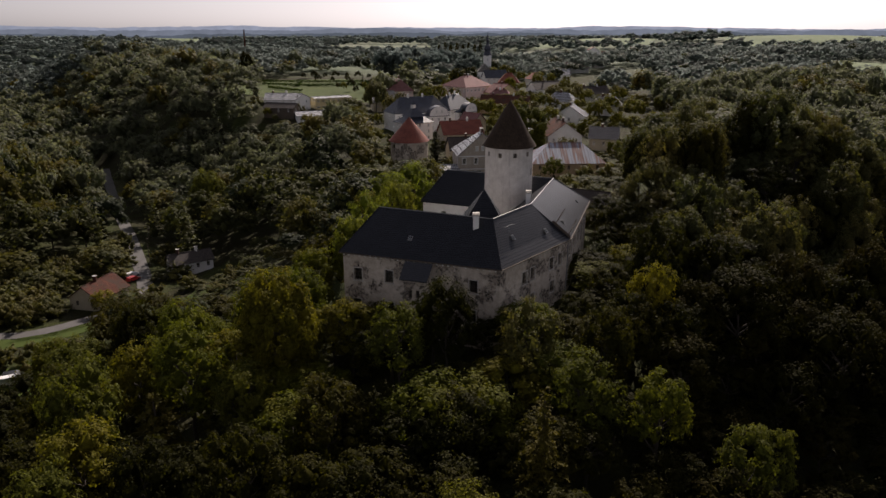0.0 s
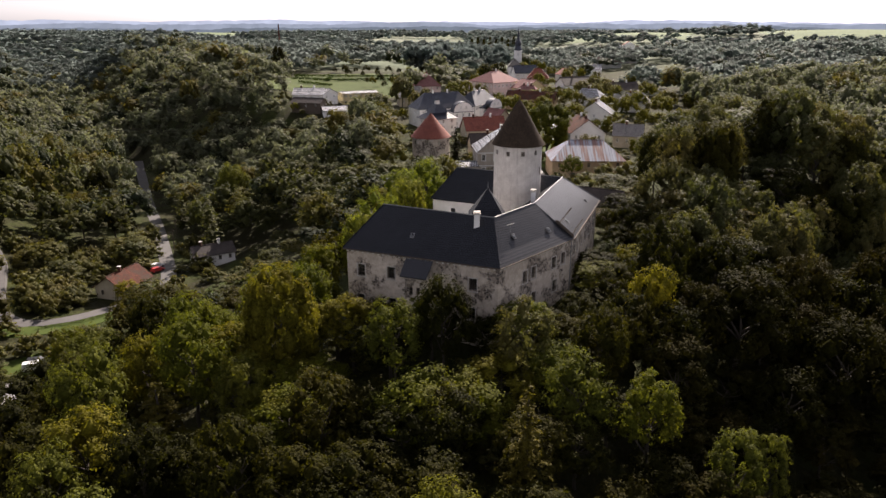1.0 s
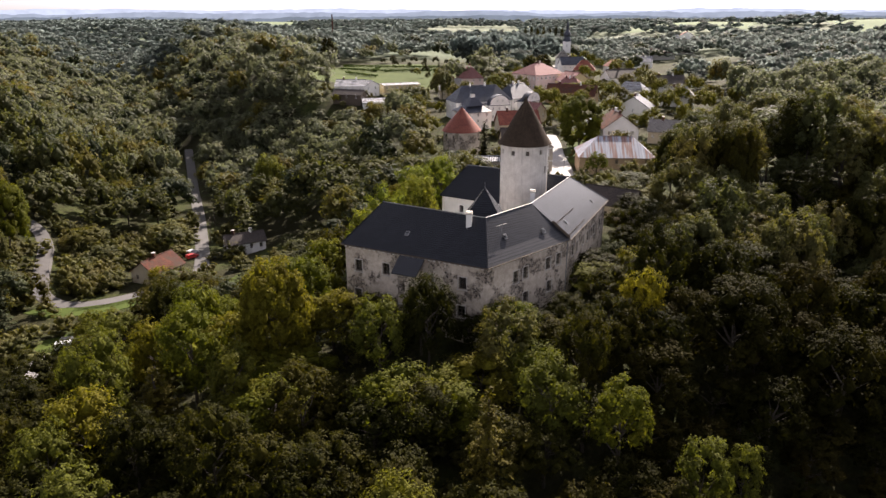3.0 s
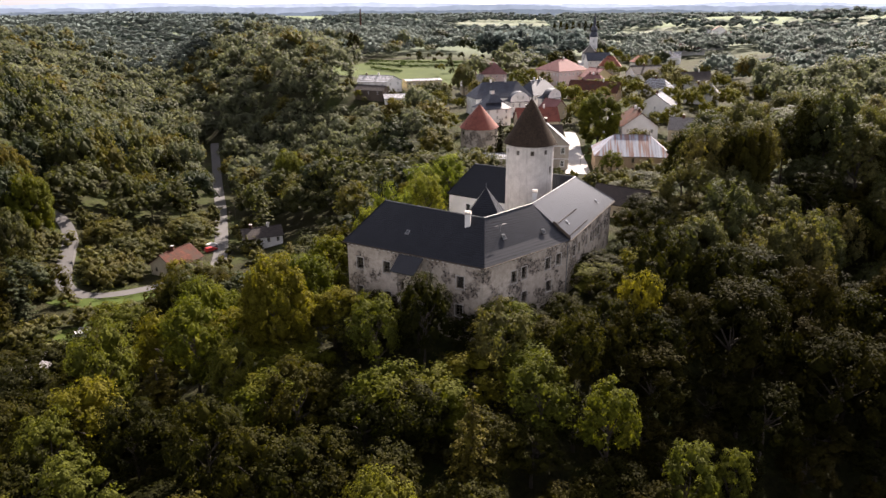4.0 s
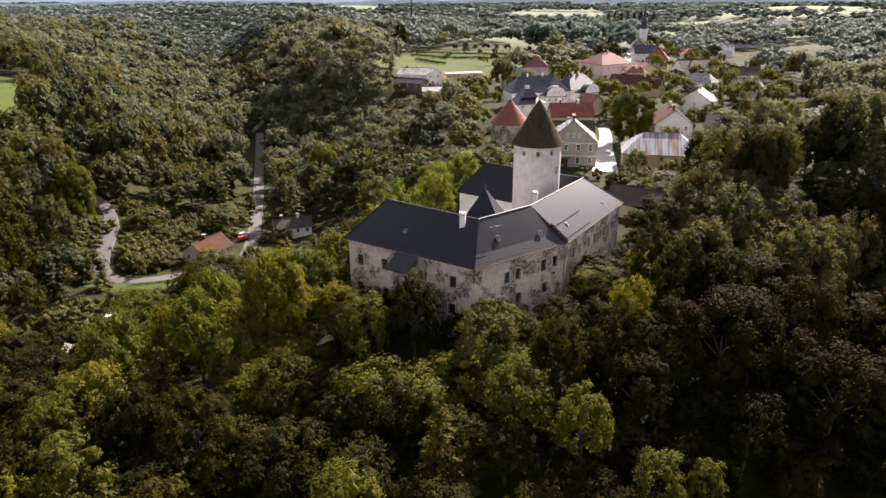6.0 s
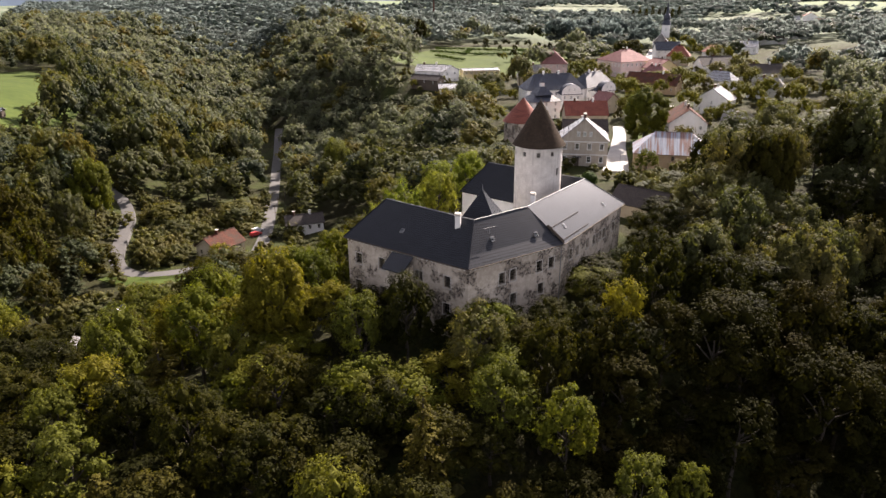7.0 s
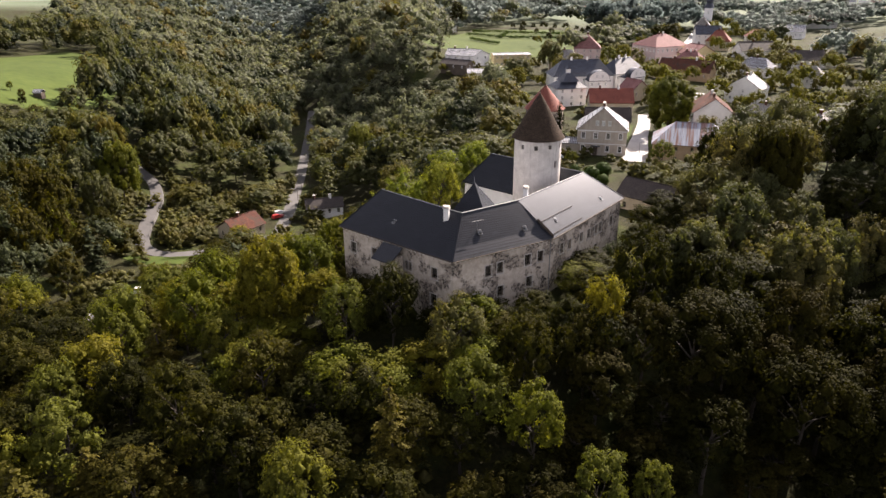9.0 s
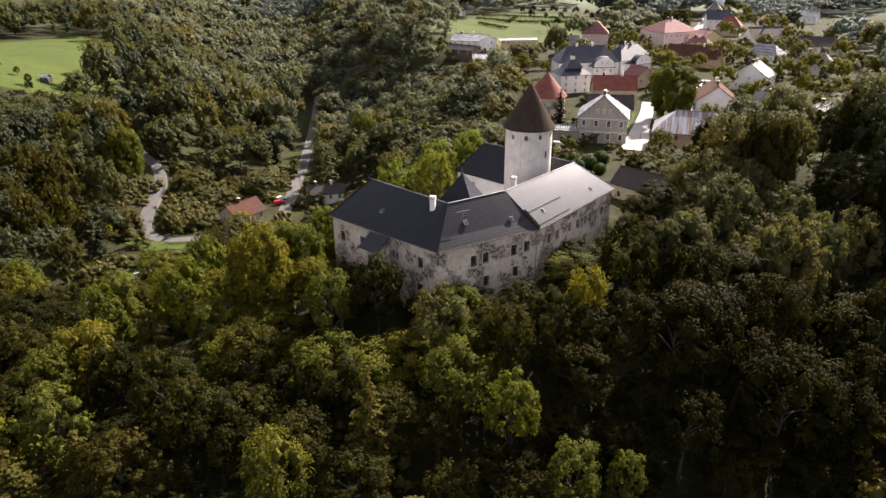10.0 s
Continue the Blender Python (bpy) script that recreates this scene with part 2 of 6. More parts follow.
M_TOWER = streaked("pale weathered lime plaster", (0.50, 0.46, 0.42), (0.72, 0.68, 0.63), (0.30, 0.27, 0.24))
M_WHITE = plain("white limewash", (0.66, 0.65, 0.63), (0.80, 0.79, 0.77), 0.8, 0.9)
M_STONE = plain("grey sandstone", (0.36, 0.335, 0.30), (0.50, 0.47, 0.43), 2.5, 0.9)
M_OCHRE = plain("buff plaster", (0.40, 0.34, 0.25), (0.50, 0.44, 0.33), 0.7, 0.9)
M_BEIGE = streaked("grey beige plaster", (0.36, 0.31, 0.255), (0.46, 0.41, 0.34), (0.26, 0.22, 0.18))
M_PINK = plain("pale pink plaster", (0.55, 0.42, 0.40), (0.66, 0.52, 0.49), 0.5, 0.9)
M_YELLOW = plain("faded yellow plaster", (0.52, 0.42, 0.22), (0.62, 0.52, 0.30), 0.6, 0.9)
M_ORANGE = plain("crumbling ochre plaster", (0.38, 0.25, 0.14), (0.52, 0.38, 0.24), 0.5, 0.9)
M_REDTILE = tiles("red clay tile", (0.20, 0.062, 0.045), (0.26, 0.088, 0.062), 0.3, 0.36, rough=0.8, spec=0.25, gap=(0.07, 0.025, 0.02), offset=0.0)
M_BROWNTILE = tiles("brown clay tile", (0.085, 0.034, 0.024), (0.13, 0.052, 0.036), 0.3, 0.36, rough=0.95, spec=0.1, gap=(0.04, 0.022, 0.018), offset=0.0, stain=(0.06, 0.042, 0.034))
M_PINKTILE = tiles("faded pink clay tile", (0.20, 0.096, 0.094), (0.26, 0.13, 0.125), 0.3, 0.36, rough=0.85, spec=0.2, gap=(0.10, 0.05, 0.045), offset=0.0)
M_GREYTILE = tiles("grey fibre-cement slate", (0.20, 0.19, 0.185), (0.28, 0.265, 0.25), 0.4, 0.36, rough=0.6, spec=0.4)
M_BLUESLATE = tiles("blue grey slate", (0.03, 0.038, 0.058), (0.048, 0.056, 0.08), 0.35, 0.36, rough=0.5, spec=0.4)
M_DARKTILE = tiles("dark brown roof tile", (0.05, 0.04, 0.036), (0.075, 0.06, 0.052), 0.3, 0.36, rough=0.7, spec=0.3)
M_PALEROOF = tiles("pale metal roofing", (0.45, 0.46, 0.49), (0.52, 0.53, 0.56), 0.6, 2.0, rough=0.35, spec=0.5, offset=0.0)
M_RUST = rusty_sheet()
M_ZINC = plain("zinc flashing", (0.16, 0.163, 0.168), (0.23, 0.235, 0.24), 3, 0.6, 0.2, relief=0)
M_WOOD = plain("dark weathered timber", (0.05, 0.038, 0.028), (0.10, 0.075, 0.055), 4, 0.85)
M_FRAME = plain("brown painted window frame", (0.15, 0.125, 0.10), (0.21, 0.18, 0.145), 5, 0.6, relief=0)
M_FRAME_W = plain("white painted frame", (0.70, 0.70, 0.68), (0.8, 0.8, 0.78), 5, 0.5, relief=0)
M_CARWHITE = plain("white car paint", (0.72, 0.72, 0.72), (0.78, 0.78, 0.78), 1, 0.25, relief=0)
M_CARDARK = plain("dark car paint", (0.02, 0.022, 0.026), (0.03, 0.032, 0.036), 1, 0.25, relief=0)
M_CARRED = plain("red car paint", (0.42, 0.03, 0.03), (0.48, 0.04, 0.035), 1, 0.3, relief=0)
M_RUBBER = plain("tyre rubber", (0.015, 0.015, 0.015), (0.025, 0.025, 0.025), 5, 0.9, relief=0)
M_BOX = foliage("clipped hedge foliage", [(0.03, 0.055, 0.012), (0.04, 0.065, 0.014), (0.045, 0.075, 0.016), (0.06, 0.085, 0.018)], thin=0.15)


def pane_material():
    m, n, l, p = material("dark window glass")
    p.inputs["Base Color"].default_value = (0.55, 0.58, 0.6, 1)
    p.inputs["Transmission Weight"].default_value = 1.0
    p.inputs["Roughness"].default_value = 0.072
    bump(n, l, p, noise_tex(n, l, position(n), 0.9, 2), 0.15, 0.02)
    return m


M_PANE = pane_material()


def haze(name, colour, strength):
    """Far country, with the haze of miles of lit air put into its glowing colour."""
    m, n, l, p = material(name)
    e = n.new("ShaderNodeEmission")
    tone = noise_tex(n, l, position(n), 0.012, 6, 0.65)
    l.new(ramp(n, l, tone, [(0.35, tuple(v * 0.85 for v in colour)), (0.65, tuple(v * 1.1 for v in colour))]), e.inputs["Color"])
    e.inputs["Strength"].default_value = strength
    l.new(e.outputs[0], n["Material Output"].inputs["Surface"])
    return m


# each farther ridge glows paler and bluer, in place of real haze
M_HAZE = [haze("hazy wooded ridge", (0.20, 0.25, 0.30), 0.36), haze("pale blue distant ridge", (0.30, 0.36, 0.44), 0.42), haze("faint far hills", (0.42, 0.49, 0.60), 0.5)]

# ---- mesh helpers ----
class Mesh:
    """Gathers faces; UV runs in metres along the face's level direction and up its slope."""

    def __init__(self):
        self.v, self.f = [], []

    def face(self, *pts):
        i = len(self.v)
        self.v += [tuple(p) for p in pts]
        self.f.append(tuple(range(i, i + len(pts))))

    def hexa(self, b, t):
        """A solid between the ring b below and the ring t above (counter-clockwise from above)."""
        n = len(b)
        self.face(*reversed(b))
        self.face(*t)
        for i in range(n):
            j = (i + 1) % n
            self.face(b[i], b[j], t[j], t[i])

    def box(self, x0, y0, z0, x1, y1, z1):
        ring = [(x0, y0), (x1, y0), (x1, y1), (x0, y1)]
        self.hexa([(x, y, z0) for x, y in ring], [(x, y, z1) for x, y in ring])

    def tube(self, a, b, ra, rb, n=8, caps=True):
        a, b = Vector(a), Vector(b)
        d = (b - a).normalized()
        u = d.orthogonal().normalized()
        w = d.cross(u)
        ra_ = [a + (u * math.cos(k * math.tau / n) + w * math.sin(k * math.tau / n)) * ra for k in range(n)]
        rb_ = [b + (u * math.cos(k * math.tau / n) + w * math.sin(k * math.tau / n)) * rb for k in range(n)]
        for k in range(n):
            self.face(ra_[k], ra_[(k + 1) % n], rb_[(k + 1) % n], rb_[k])
        if caps:
            self.face(*reversed(ra_))
            self.face(*rb_)

    def data(self, name, mat, smooth=False):
        me = bpy.data.meshes.new(name)
        me.from_pydata(self.v, [], self.f)
        uv = me.uv_layers.new(name="UVMap")
        flat = np.zeros(len(me.loops) * 2)
        for p in me.polygons:
            n = p.normal
            u = Vector((-n.y, n.x, 0))
            if u.length < 0.05:
                u = Vector((1, 0, 0))
            u.normalize()
            w = n.cross(u)
            for k in p.loop_indices:
                co = me.vertices[me.loops[k].vertex_index].co
                flat[2 * k], flat[2 * k + 1] = co.dot(u), co.dot(w)
        uv.data.foreach_set("uv", flat)
        if smooth:
            me.polygons.foreach_set("use_smooth", [True] * len(me.polygons))
        me.materials.append(mat)
        return me


def part(name, mesh, mat, parent=None, label="", smooth=False):
    me = mesh if isinstance(mesh, bpy.types.Mesh) else mesh.data(name, mat, smooth)
    ob = new(name, me)
    if parent:
        ob.parent = parent
    return tagged(ob, label)


def thing(name, m, label, category, group="", kind=""):
    ob = new(name)
    ob.matrix_world = m
    return tagged(ob, label, category, group, kind)


def smooth01(v):
    v = np.clip(v, 0, 1)
    return v * v * (3 - 2 * v)


# ---- ground ----
def valley(y):
    return np.interp(y, [-200, 60, 130, 200, 263, 304, 400, 520, 800, 1500], [-70, -82, -92, -98, -128, -148, -222, -310, -480, -800])


def height(x, y):
    """Spur with the castle, valley with the lane beside it, plateau with the village, rising country behind."""
    x, y = np.asarray(x, float), np.asarray(y, float)
    crest = np.interp(y, [-150, 0, 40, 65, 85, 98, 115, 150, 190, 235, 380, 700], [2, 12, 20, 25, 29, 34, 38, 39, 35, 33, 39, 39])
    off = x - np.interp(y, [0, 100, 170], [8, 8, 14])
    near = 1 - smooth01((y - 125) / 55)
    right = np.maximum(off - 12, 0) * 0.36 * near
    left = np.maximum(-off - 14, 0) * np.interp(y, [40, 85, 112, 150], [0.07, 0.12, 0.5, 0.6]) * near
    east = crest - np.minimum(right, 26) - np.minimum(left, 20)
    east = east + 11 * np.exp(-((x - 78) / 34) ** 2 - ((y - 190) / 38) ** 2)
    east = east + 6 * smooth01((x - 90) / 150) * smooth01((y - 200) / 200)
    floor = np.interp(y, [0, 100, 130, 200, 263, 304, 400, 700], [14, 13, 12, 8, 4, 1, -3, -6])
    d = x - valley(y)
    up = smooth01((d - 12) / np.interp(y, [110, 200, 300, 345, 385], [36, 98, 118, 112, 84]))
    west = floor + 43 * smooth01((-d - 14) / 135) + 9 * smooth01((-d - 120) / 250)
    h = np.where(d > 0, floor + (east - floor) * up, west)
    h = h + 8 * np.exp(-((x + 118) / 30) ** 2 - ((y - 385) / 45) ** 2)
    h = h + 9 * np.exp(-((x - 350) / 80) ** 2 - ((y - 610) / 90) ** 2)
    far = np.hypot(x, y)
    roll = 9 * np.sin(x / 310 + 1.3) * np.cos(y / 420) + 6 * np.sin(x / 170 + y / 230)
    h = h + smooth01((far - 700) / 900) * roll
    h = np.where(far > 700, h + (45 - h) * smooth01((far - 700) / 900) * 0.75, h)
    h = h + 11 * np.exp(-((x + 170) / 40) ** 2 - ((y - 440) / 70) ** 2)
    h = h + 17 * np.exp(-((x + 450) / 210) ** 2 - ((y - 830) / 130) ** 2)
    return h + 24 * np.exp(-((x - 640) / 330) ** 2 - ((y - 1250) / 300) ** 2) + 16 * np.exp(-((x + 560) / 260) ** 2 - ((y - 1500) / 260) ** 2) + 12 * np.exp(-((x - 270) / 120) ** 2 - ((y - 1330) / 160) ** 2)


def ground_z(x, y):
    return float(height(x, y))


def grid_axis(lo, hi, fine, n):
    """Steps of the fine size inside lo to hi, then growing out to 4.6 km."""
    inner = list(np.arange(lo, hi + 0.1, fine))
    step, a, b = fine, lo, hi
    left, rightward = [], []
    while a > -4600 or b < 4600:
        step *= 1.22
        if a > -4600:
            a -= step; left.append(max(a, -4600))
        if b < 4600:
            b += step; rightward.append(min(b, 4600))
    return np.array(left[::-1] + inner + rightward)


gx, gy = grid_axis(-260, 260, 5, 0), grid_axis(-40, 700, 5, 0)
XX, YY = np.meshgrid(gx, gy)
ZZ = height(XX, YY)
nx, ny = len(gx), len(gy)
idx = np.arange(nx * ny).reshape(ny, nx)
me = bpy.data.meshes.new("ground")
me.from_pydata(np.stack([XX.ravel(), YY.ravel(), ZZ.ravel()], 1).tolist(), [],
               np.stack([idx[:-1, :-1].ravel(), idx[:-1, 1:].ravel(), idx[1:, 1:].ravel(), idx[1:, :-1].ravel()], 1).tolist())
me.polygons.foreach_set("use_smooth", [True] * len(me.polygons))
me.materials.append(M_GROUND)
tagged(new("ground", me), "wooded hills and grass of a river valley", "ground", kind="structure")


def backdrop(name, mat, radius, low, high, seed, label):
    """A distant wooded skyline, far beyond the village."""
    m = Mesh()
    n = 900
    prev = None
    for k in range(n + 1):
        a = radians(-75 + 125 * k / n)
        x, y = radius * math.sin(a), radius * math.cos(a)
        f = noise.fractal(Vector((a * 6 + seed, seed, 0)), 0.8, 2.0, 5)
        top = low + (high - low) * min(max(0.5 + 0.8 * f, 0), 1) + 2.6 * noise.noise(Vector((a * 90, seed, 3))) + 1.6 * noise.noise(Vector((a * 260, seed, 7)))
        cur = [(x * 0.985, y * 0.985, 20), (x, y, top), (x * 1.06, y * 1.06, 20)]
        if prev:
            m.face(prev[0], cur[0], cur[1], prev[1]); m.face(prev[1], cur[1], cur[2], prev[2])
        prev = cur
    return tagged(part(name, m, mat), label, "backdrop", kind="structure")


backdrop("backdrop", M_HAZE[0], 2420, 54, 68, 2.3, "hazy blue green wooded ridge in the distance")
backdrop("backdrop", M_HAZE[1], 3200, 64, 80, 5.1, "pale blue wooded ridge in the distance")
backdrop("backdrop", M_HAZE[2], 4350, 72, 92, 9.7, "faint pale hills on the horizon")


def spline(pts, step=3.0):
    """Points along a smooth curve through pts (x, y)."""
    p = [Vector((*q, 0)) for q in pts]
    p = [2 * p[0] - p[1]] + p + [2 * p[-1] - p[-2]]
    out = []
    for a, b, c, d in zip(p, p[1:], p[2:], p[3:]):
        n = max(2, int((c - b).length / step))
        for k in range(n):
            t = k / n
            out.append(0.5 * (2 * b + (c - a) * t + (2 * a - 5 * b + 4 * c - d) * t * t + (3 * b - a - 3 * c + d) * t ** 3))
    return out + [p[-2]]


def ribbon(name, pts, width, mat, label, category, lift=0.12):
    """A strip that follows the ground, a hand's width proud of it, with a skirt."""
    line = spline(pts)
    m = Mesh()
    rows = []
    for i, p in enumerate(line):
        d = (line[min(i + 1, len(line) - 1)] - line[max(i - 1, 0)]).normalized()
        s = Vector((d.y, -d.x, 0))
        w = width if isinstance(width, (int, float)) else float(np.interp(i / (len(line) - 1), np.linspace(0, 1, len(width)), width))
        zc = max(ground_z(p.x + s.x * k * w, p.y + s.y * k * w) for k in (-0.5, 0, 0.5)) + lift
        rows.append([(p.x + s.x * w * k, p.y + s.y * w * k, zc - drop) for k, drop in ((-0.62, 2.5), (-0.5, 0), (0.0, -0.03), (0.5, 0), (0.62, 2.5))])
    for a, b in zip(rows, rows[1:]):
        for k in range(4):
            m.face(a[k], a[k + 1], b[k + 1], b[k])
    return tagged(part(name, m, mat), label, category, kind="structure")


ROADS = {
    "hairpin": ([(-176, 213), (-163, 205), (-151, 201), (-141.4, 192.2), (-134, 180.8), (-127, 169.7), (-120, 160.5), (-112.5, 155.8), (-105, 156), (-98.5, 161), (-93, 168.5), (-88, 177.5), (-86, 188)], 4.2),
    "lane": ([(-86, 186), (-92, 200), (-98.7, 213.7), (-113.3, 242), (-126, 266), (-138.6, 289), (-155, 319), (-171, 349), (-195, 394)], 4.6),
    "street": ([(25, 226), (24.5, 240), (23.5, 262), (23.0, 280), (21.5, 296)], [8.5, 7.5, 5.5, 5, 4.5]),
    "high_street": ([(21, 385), (24, 400), (26, 450), (28, 502), (29, 560), (30, 640)], [5, 8, 11, 10, 7, 6]),
    "side_street": ([(36, 272), (38.5, 293), (40, 323), (42, 345)], 4.0),
}
ribbon("road", *ROADS["hairpin"], M_ASPHALT, "narrow worn asphalt road bending through a hairpin", "road")
ribbon("road", *ROADS["lane"], M_ASPHALT, "narrow asphalt lane along the valley floor", "road", 0.16)
ribbon("road", *ROADS["street"], M_PAVING, "pale village street glaring in the sun", "road", 0.1)
ribbon("road", *ROADS["high_street"], M_PAVING, "pale high street leading up to the church", "road", 0.1)
ribbon("road", *ROADS["side_street"], M_PAVING, "short pale side street beside a white house", "road", 0.1)


def patch(name, ring, mat, label, category, lift=0.1, step=6.0):
    """A level-free patch of grass that follows the ground inside the outline ring."""
    ring = [Vector((*p, 0)) for p in ring]
    c = sum(ring, Vector()) / len(ring)
    edge = []
    for a, b in zip(ring, ring[1:] + ring[:1]):
        n = max(1, int((b - a).length / step))
        edge += [a.lerp(b, k / n) for k in range(n)]
    levels = max(3, int(max((p - c).length for p in edge) / step))
    m = Mesh()
    P = lambda p, f: (c.x + (p.x - c.x) * f, c.y + (p.y - c.y) * f, ground_z(c.x + (p.x - c.x) * f, c.y + (p.y - c.y) * f) + (lift if f < 0.999 else -0.3))
    fs = [k / levels for k in range(1, levels + 1)] + [1.0]
    fs[-2] = 0.97
    for k, p in enumerate(edge):
        q = edge[(k + 1) % len(edge)]
        m.face(P(p, 0), P(p, fs[0]), P(q, fs[0]))
        for f, g in zip(fs, fs[1:]):
            m.face(P(p, f), P(p, g), P(q, g), P(q, f))
    return tagged(part(name, m, mat, smooth=True), label, category, kind="structure")


LAWN = [(-165, 500), (-150, 455), (-118, 425), (-92, 408), (-60, 420), (-38, 440), (-24, 500), (-30, 600), (-90, 640), (-150, 620)]
MEADOW = [(-300, 205), (-215, 190), (-194, 206), (-205, 225), (-225, 262), (-262, 310), (-345, 350)]
FIELD_EAST = [(225, 335), (330, 330), (540, 650), (430, 760), (300, 570)]
FIELDS = [[(420, 1000), (800, 900), (1300, 1500), (900, 1900), (560, 1600)], [(150, 1250), (330, 1150), (420, 1400), (240, 1500)],
          [(-700, 1350), (-450, 1300), (-330, 1500), (-520, 1750), (-760, 1650)], [(-190, 1000), (-60, 950), (-40, 1050), (-170, 1100)],
          [(-1000, 1720), (-560, 1800), (-520, 2050), (-900, 2000)], [(-440, 1580), (-280, 1620), (-260, 1800), (-430, 1780)], [(300, 1750), (720, 2000), (680, 2250), (330, 2100)],
          [(-40, 1500), (120, 1480), (160, 1640), (-30, 1660)], [(900, 2000), (1400, 1800), (1500, 2200), (1000, 2260)], FIELD_EAST]
patch("lawn", LAWN, M_LAWN, "sunlit park lawn with low hedges", "lawn")
patch("meadow", MEADOW, M_LAWN, "bright grass meadow at the edge of the forest", "meadow")
for ring in FIELDS:
    patch("field", ring, M_FIELD, "pale green farm field among woods", "field", 0.4, 40)
patch("verge", [(-116, 150), (-106, 150), (-96, 156), (-86, 170), (-84, 176), (-82, 172), (-94, 152), (-106, 146), (-116, 147)], M_LAWN, "sunlit grass verge along the road", "grass", 0.14, 4)
patch("verge", [(-95, 118), (-80, 122), (-78, 140), (-92, 142), (-100, 132)], M_LAWN, "rough grass yard around a parked van", "grass", 0.1, 4)
patch("verge", [(-74, 172), (-60, 178), (-58, 190), (-72, 192)], M_LAWN, "small lawn in front of a cottage", "grass", 0.1, 4)
patch("verge", [(27, 250), (31, 246), (40, 268), (36, 288), (28, 284)], M_LAWN, "grass strip below a big tree by the street", "grass", 0.1, 4)
patch("verge", [(18, 244), (20.2, 244), (19.4, 278), (17, 278)], M_LAWN, "grass strip beside the street", "grass", 0.1, 4)


# ---- walls with openings ----
def wall(a, b, z0, z1, holes, thick=0.6):
    """A wall from a to b (x, y), outer face on the right hand of a to b. Holes are (u0, u1, z0, z1) and go through."""
    a, b = Vector(a), Vector(b)
    d = (b - a).normalized()
    n = Vector((d.y, -d.x))
    length = (b - a).length
    us = sorted({0, length, *[h[0] for h in holes], *[h[1] for h in holes]})
    zs = sorted({z0, z1, *[h[2] for h in holes], *[h[3] for h in holes]})
    P = lambda u, z, w: (*(a + d * u - n * w), z)
    inside = lambda u, z: any(h[0] < u < h[1] and h[2] < z < h[3] for h in holes)
    m = Mesh()
    for u0, u1 in zip(us, us[1:]):
        for w0, w1 in zip(zs, zs[1:]):
            if not inside((u0 + u1) / 2, (w0 + w1) / 2):
                m.face(P(u0, w0, 0), P(u1, w0, 0), P(u1, w1, 0), P(u0, w1, 0))
                m.face(P(u0, w0, thick), P(u0, w1, thick), P(u1, w1, thick), P(u1, w0, thick))
    for u0, u1, w0, w1 in holes:
        m.face(P(u0, w0, 0), P(u0, w0, thick), P(u1, w0, thick), P(u1, w0, 0))
        m.face(P(u0, w1, 0), P(u1, w1, 0), P(u1, w1, thick), P(u0, w1, thick))
        m.face(P(u0, w0, 0), P(u0, w1, 0), P(u0, w1, thick), P(u0, w0, thick))
        m.face(P(u1, w0, 0), P(u1, w0, thick), P(u1, w1, thick), P(u1, w1, 0))
    return m


def window(parent, a, b, hole, frame_mat, deep=0.25, bars=(1, 2), surround=None):
    """A framed window with glazing bars and glass, set back into its opening."""
    a, b = Vector(a), Vector(b)
    d = (b - a).normalized()
    n = Vector((d.y, -d.x))
    u0, u1, z0, z1 = hole
    P = lambda u, z, w: Vector((*(a + d * u - n * w), z))

    def bar(m, ua, ub, za, zb, w0=deep, w1=deep + 0.08):
        m.hexa([P(ua, za, w0), P(ub, za, w0), P(ub, za, w1), P(ua, za, w1)], [P(ua, zb, w0), P(ub, zb, w0), P(ub, zb, w1), P(ua, zb, w1)])

    f = Mesh()
    t = 0.09
    bar(f, u0, u0 + t, z0, z1), bar(f, u1 - t, u1, z0, z1), bar(f, u0 + t, u1 - t, z0, z0 + t), bar(f, u0 + t, u1 - t, z1 - t, z1)
    for k in range(bars[0]):
        u = u0 + (u1 - u0) * (k + 1) / (bars[0] + 1)
        bar(f, u - 0.03, u + 0.03, z0 + t, z1 - t, deep + 0.01, deep + 0.07)
    for k in range(bars[1]):
        z = z0 + (z1 - z0) * (k + 1) / (bars[1] + 1)
        bar(f, u0 + t, u1 - t, z - 0.03, z + 0.03, deep + 0.012, deep + 0.068)
    win = part("window", f, frame_mat, parent)
    g = Mesh()
    bar(g, u0 + t, u1 - t, z0 + t, z1 - t, deep + 0.035, deep + 0.05)
    part("pane", g, M_PANE, win)
    if surround:
        s = Mesh()
        e = 0.16
        for q in ((u0 - e, u0, z0 - e, z1 + e), (u1, u1 + e, z0 - e, z1 + e), (u0, u1, z1, z1 + e)):
            bar(s, *q, -0.04, 0.06)
        bar(s, u0 - e - 0.06, u1 + e + 0.06, z0 - e, z0, -0.12, 0.06)
        part("surround", s, surround, win)
    return win

# ---- castle ----
EAVE, RIDGE = 48.45, 54.45
castle = thing("castle", pose(0, 0, 0), "old castle of worn plaster with dark slate roofs", "castle")
OUT = [(-17.0, 107.3), (8.8, 98.3), (22.0, 114.4), (30.9, 142.0)]      # outer eave corners
CREST = [(-10.7, 113.1), (7.9, 105.4), (15.1, 115.1), (22.6, 139.3)]   # roof ridge
INNER = [(-12.6, 120.0), (6.6, 112.6), (8.4, 117.4), (13.6, 134.8)]    # court eave corners


def inset(a, b, w):
    a, b = Vector(a), Vector(b)
    d = (b - a).normalized()
    n = Vector((d.y, -d.x))
    return a - n * w, b - n * w


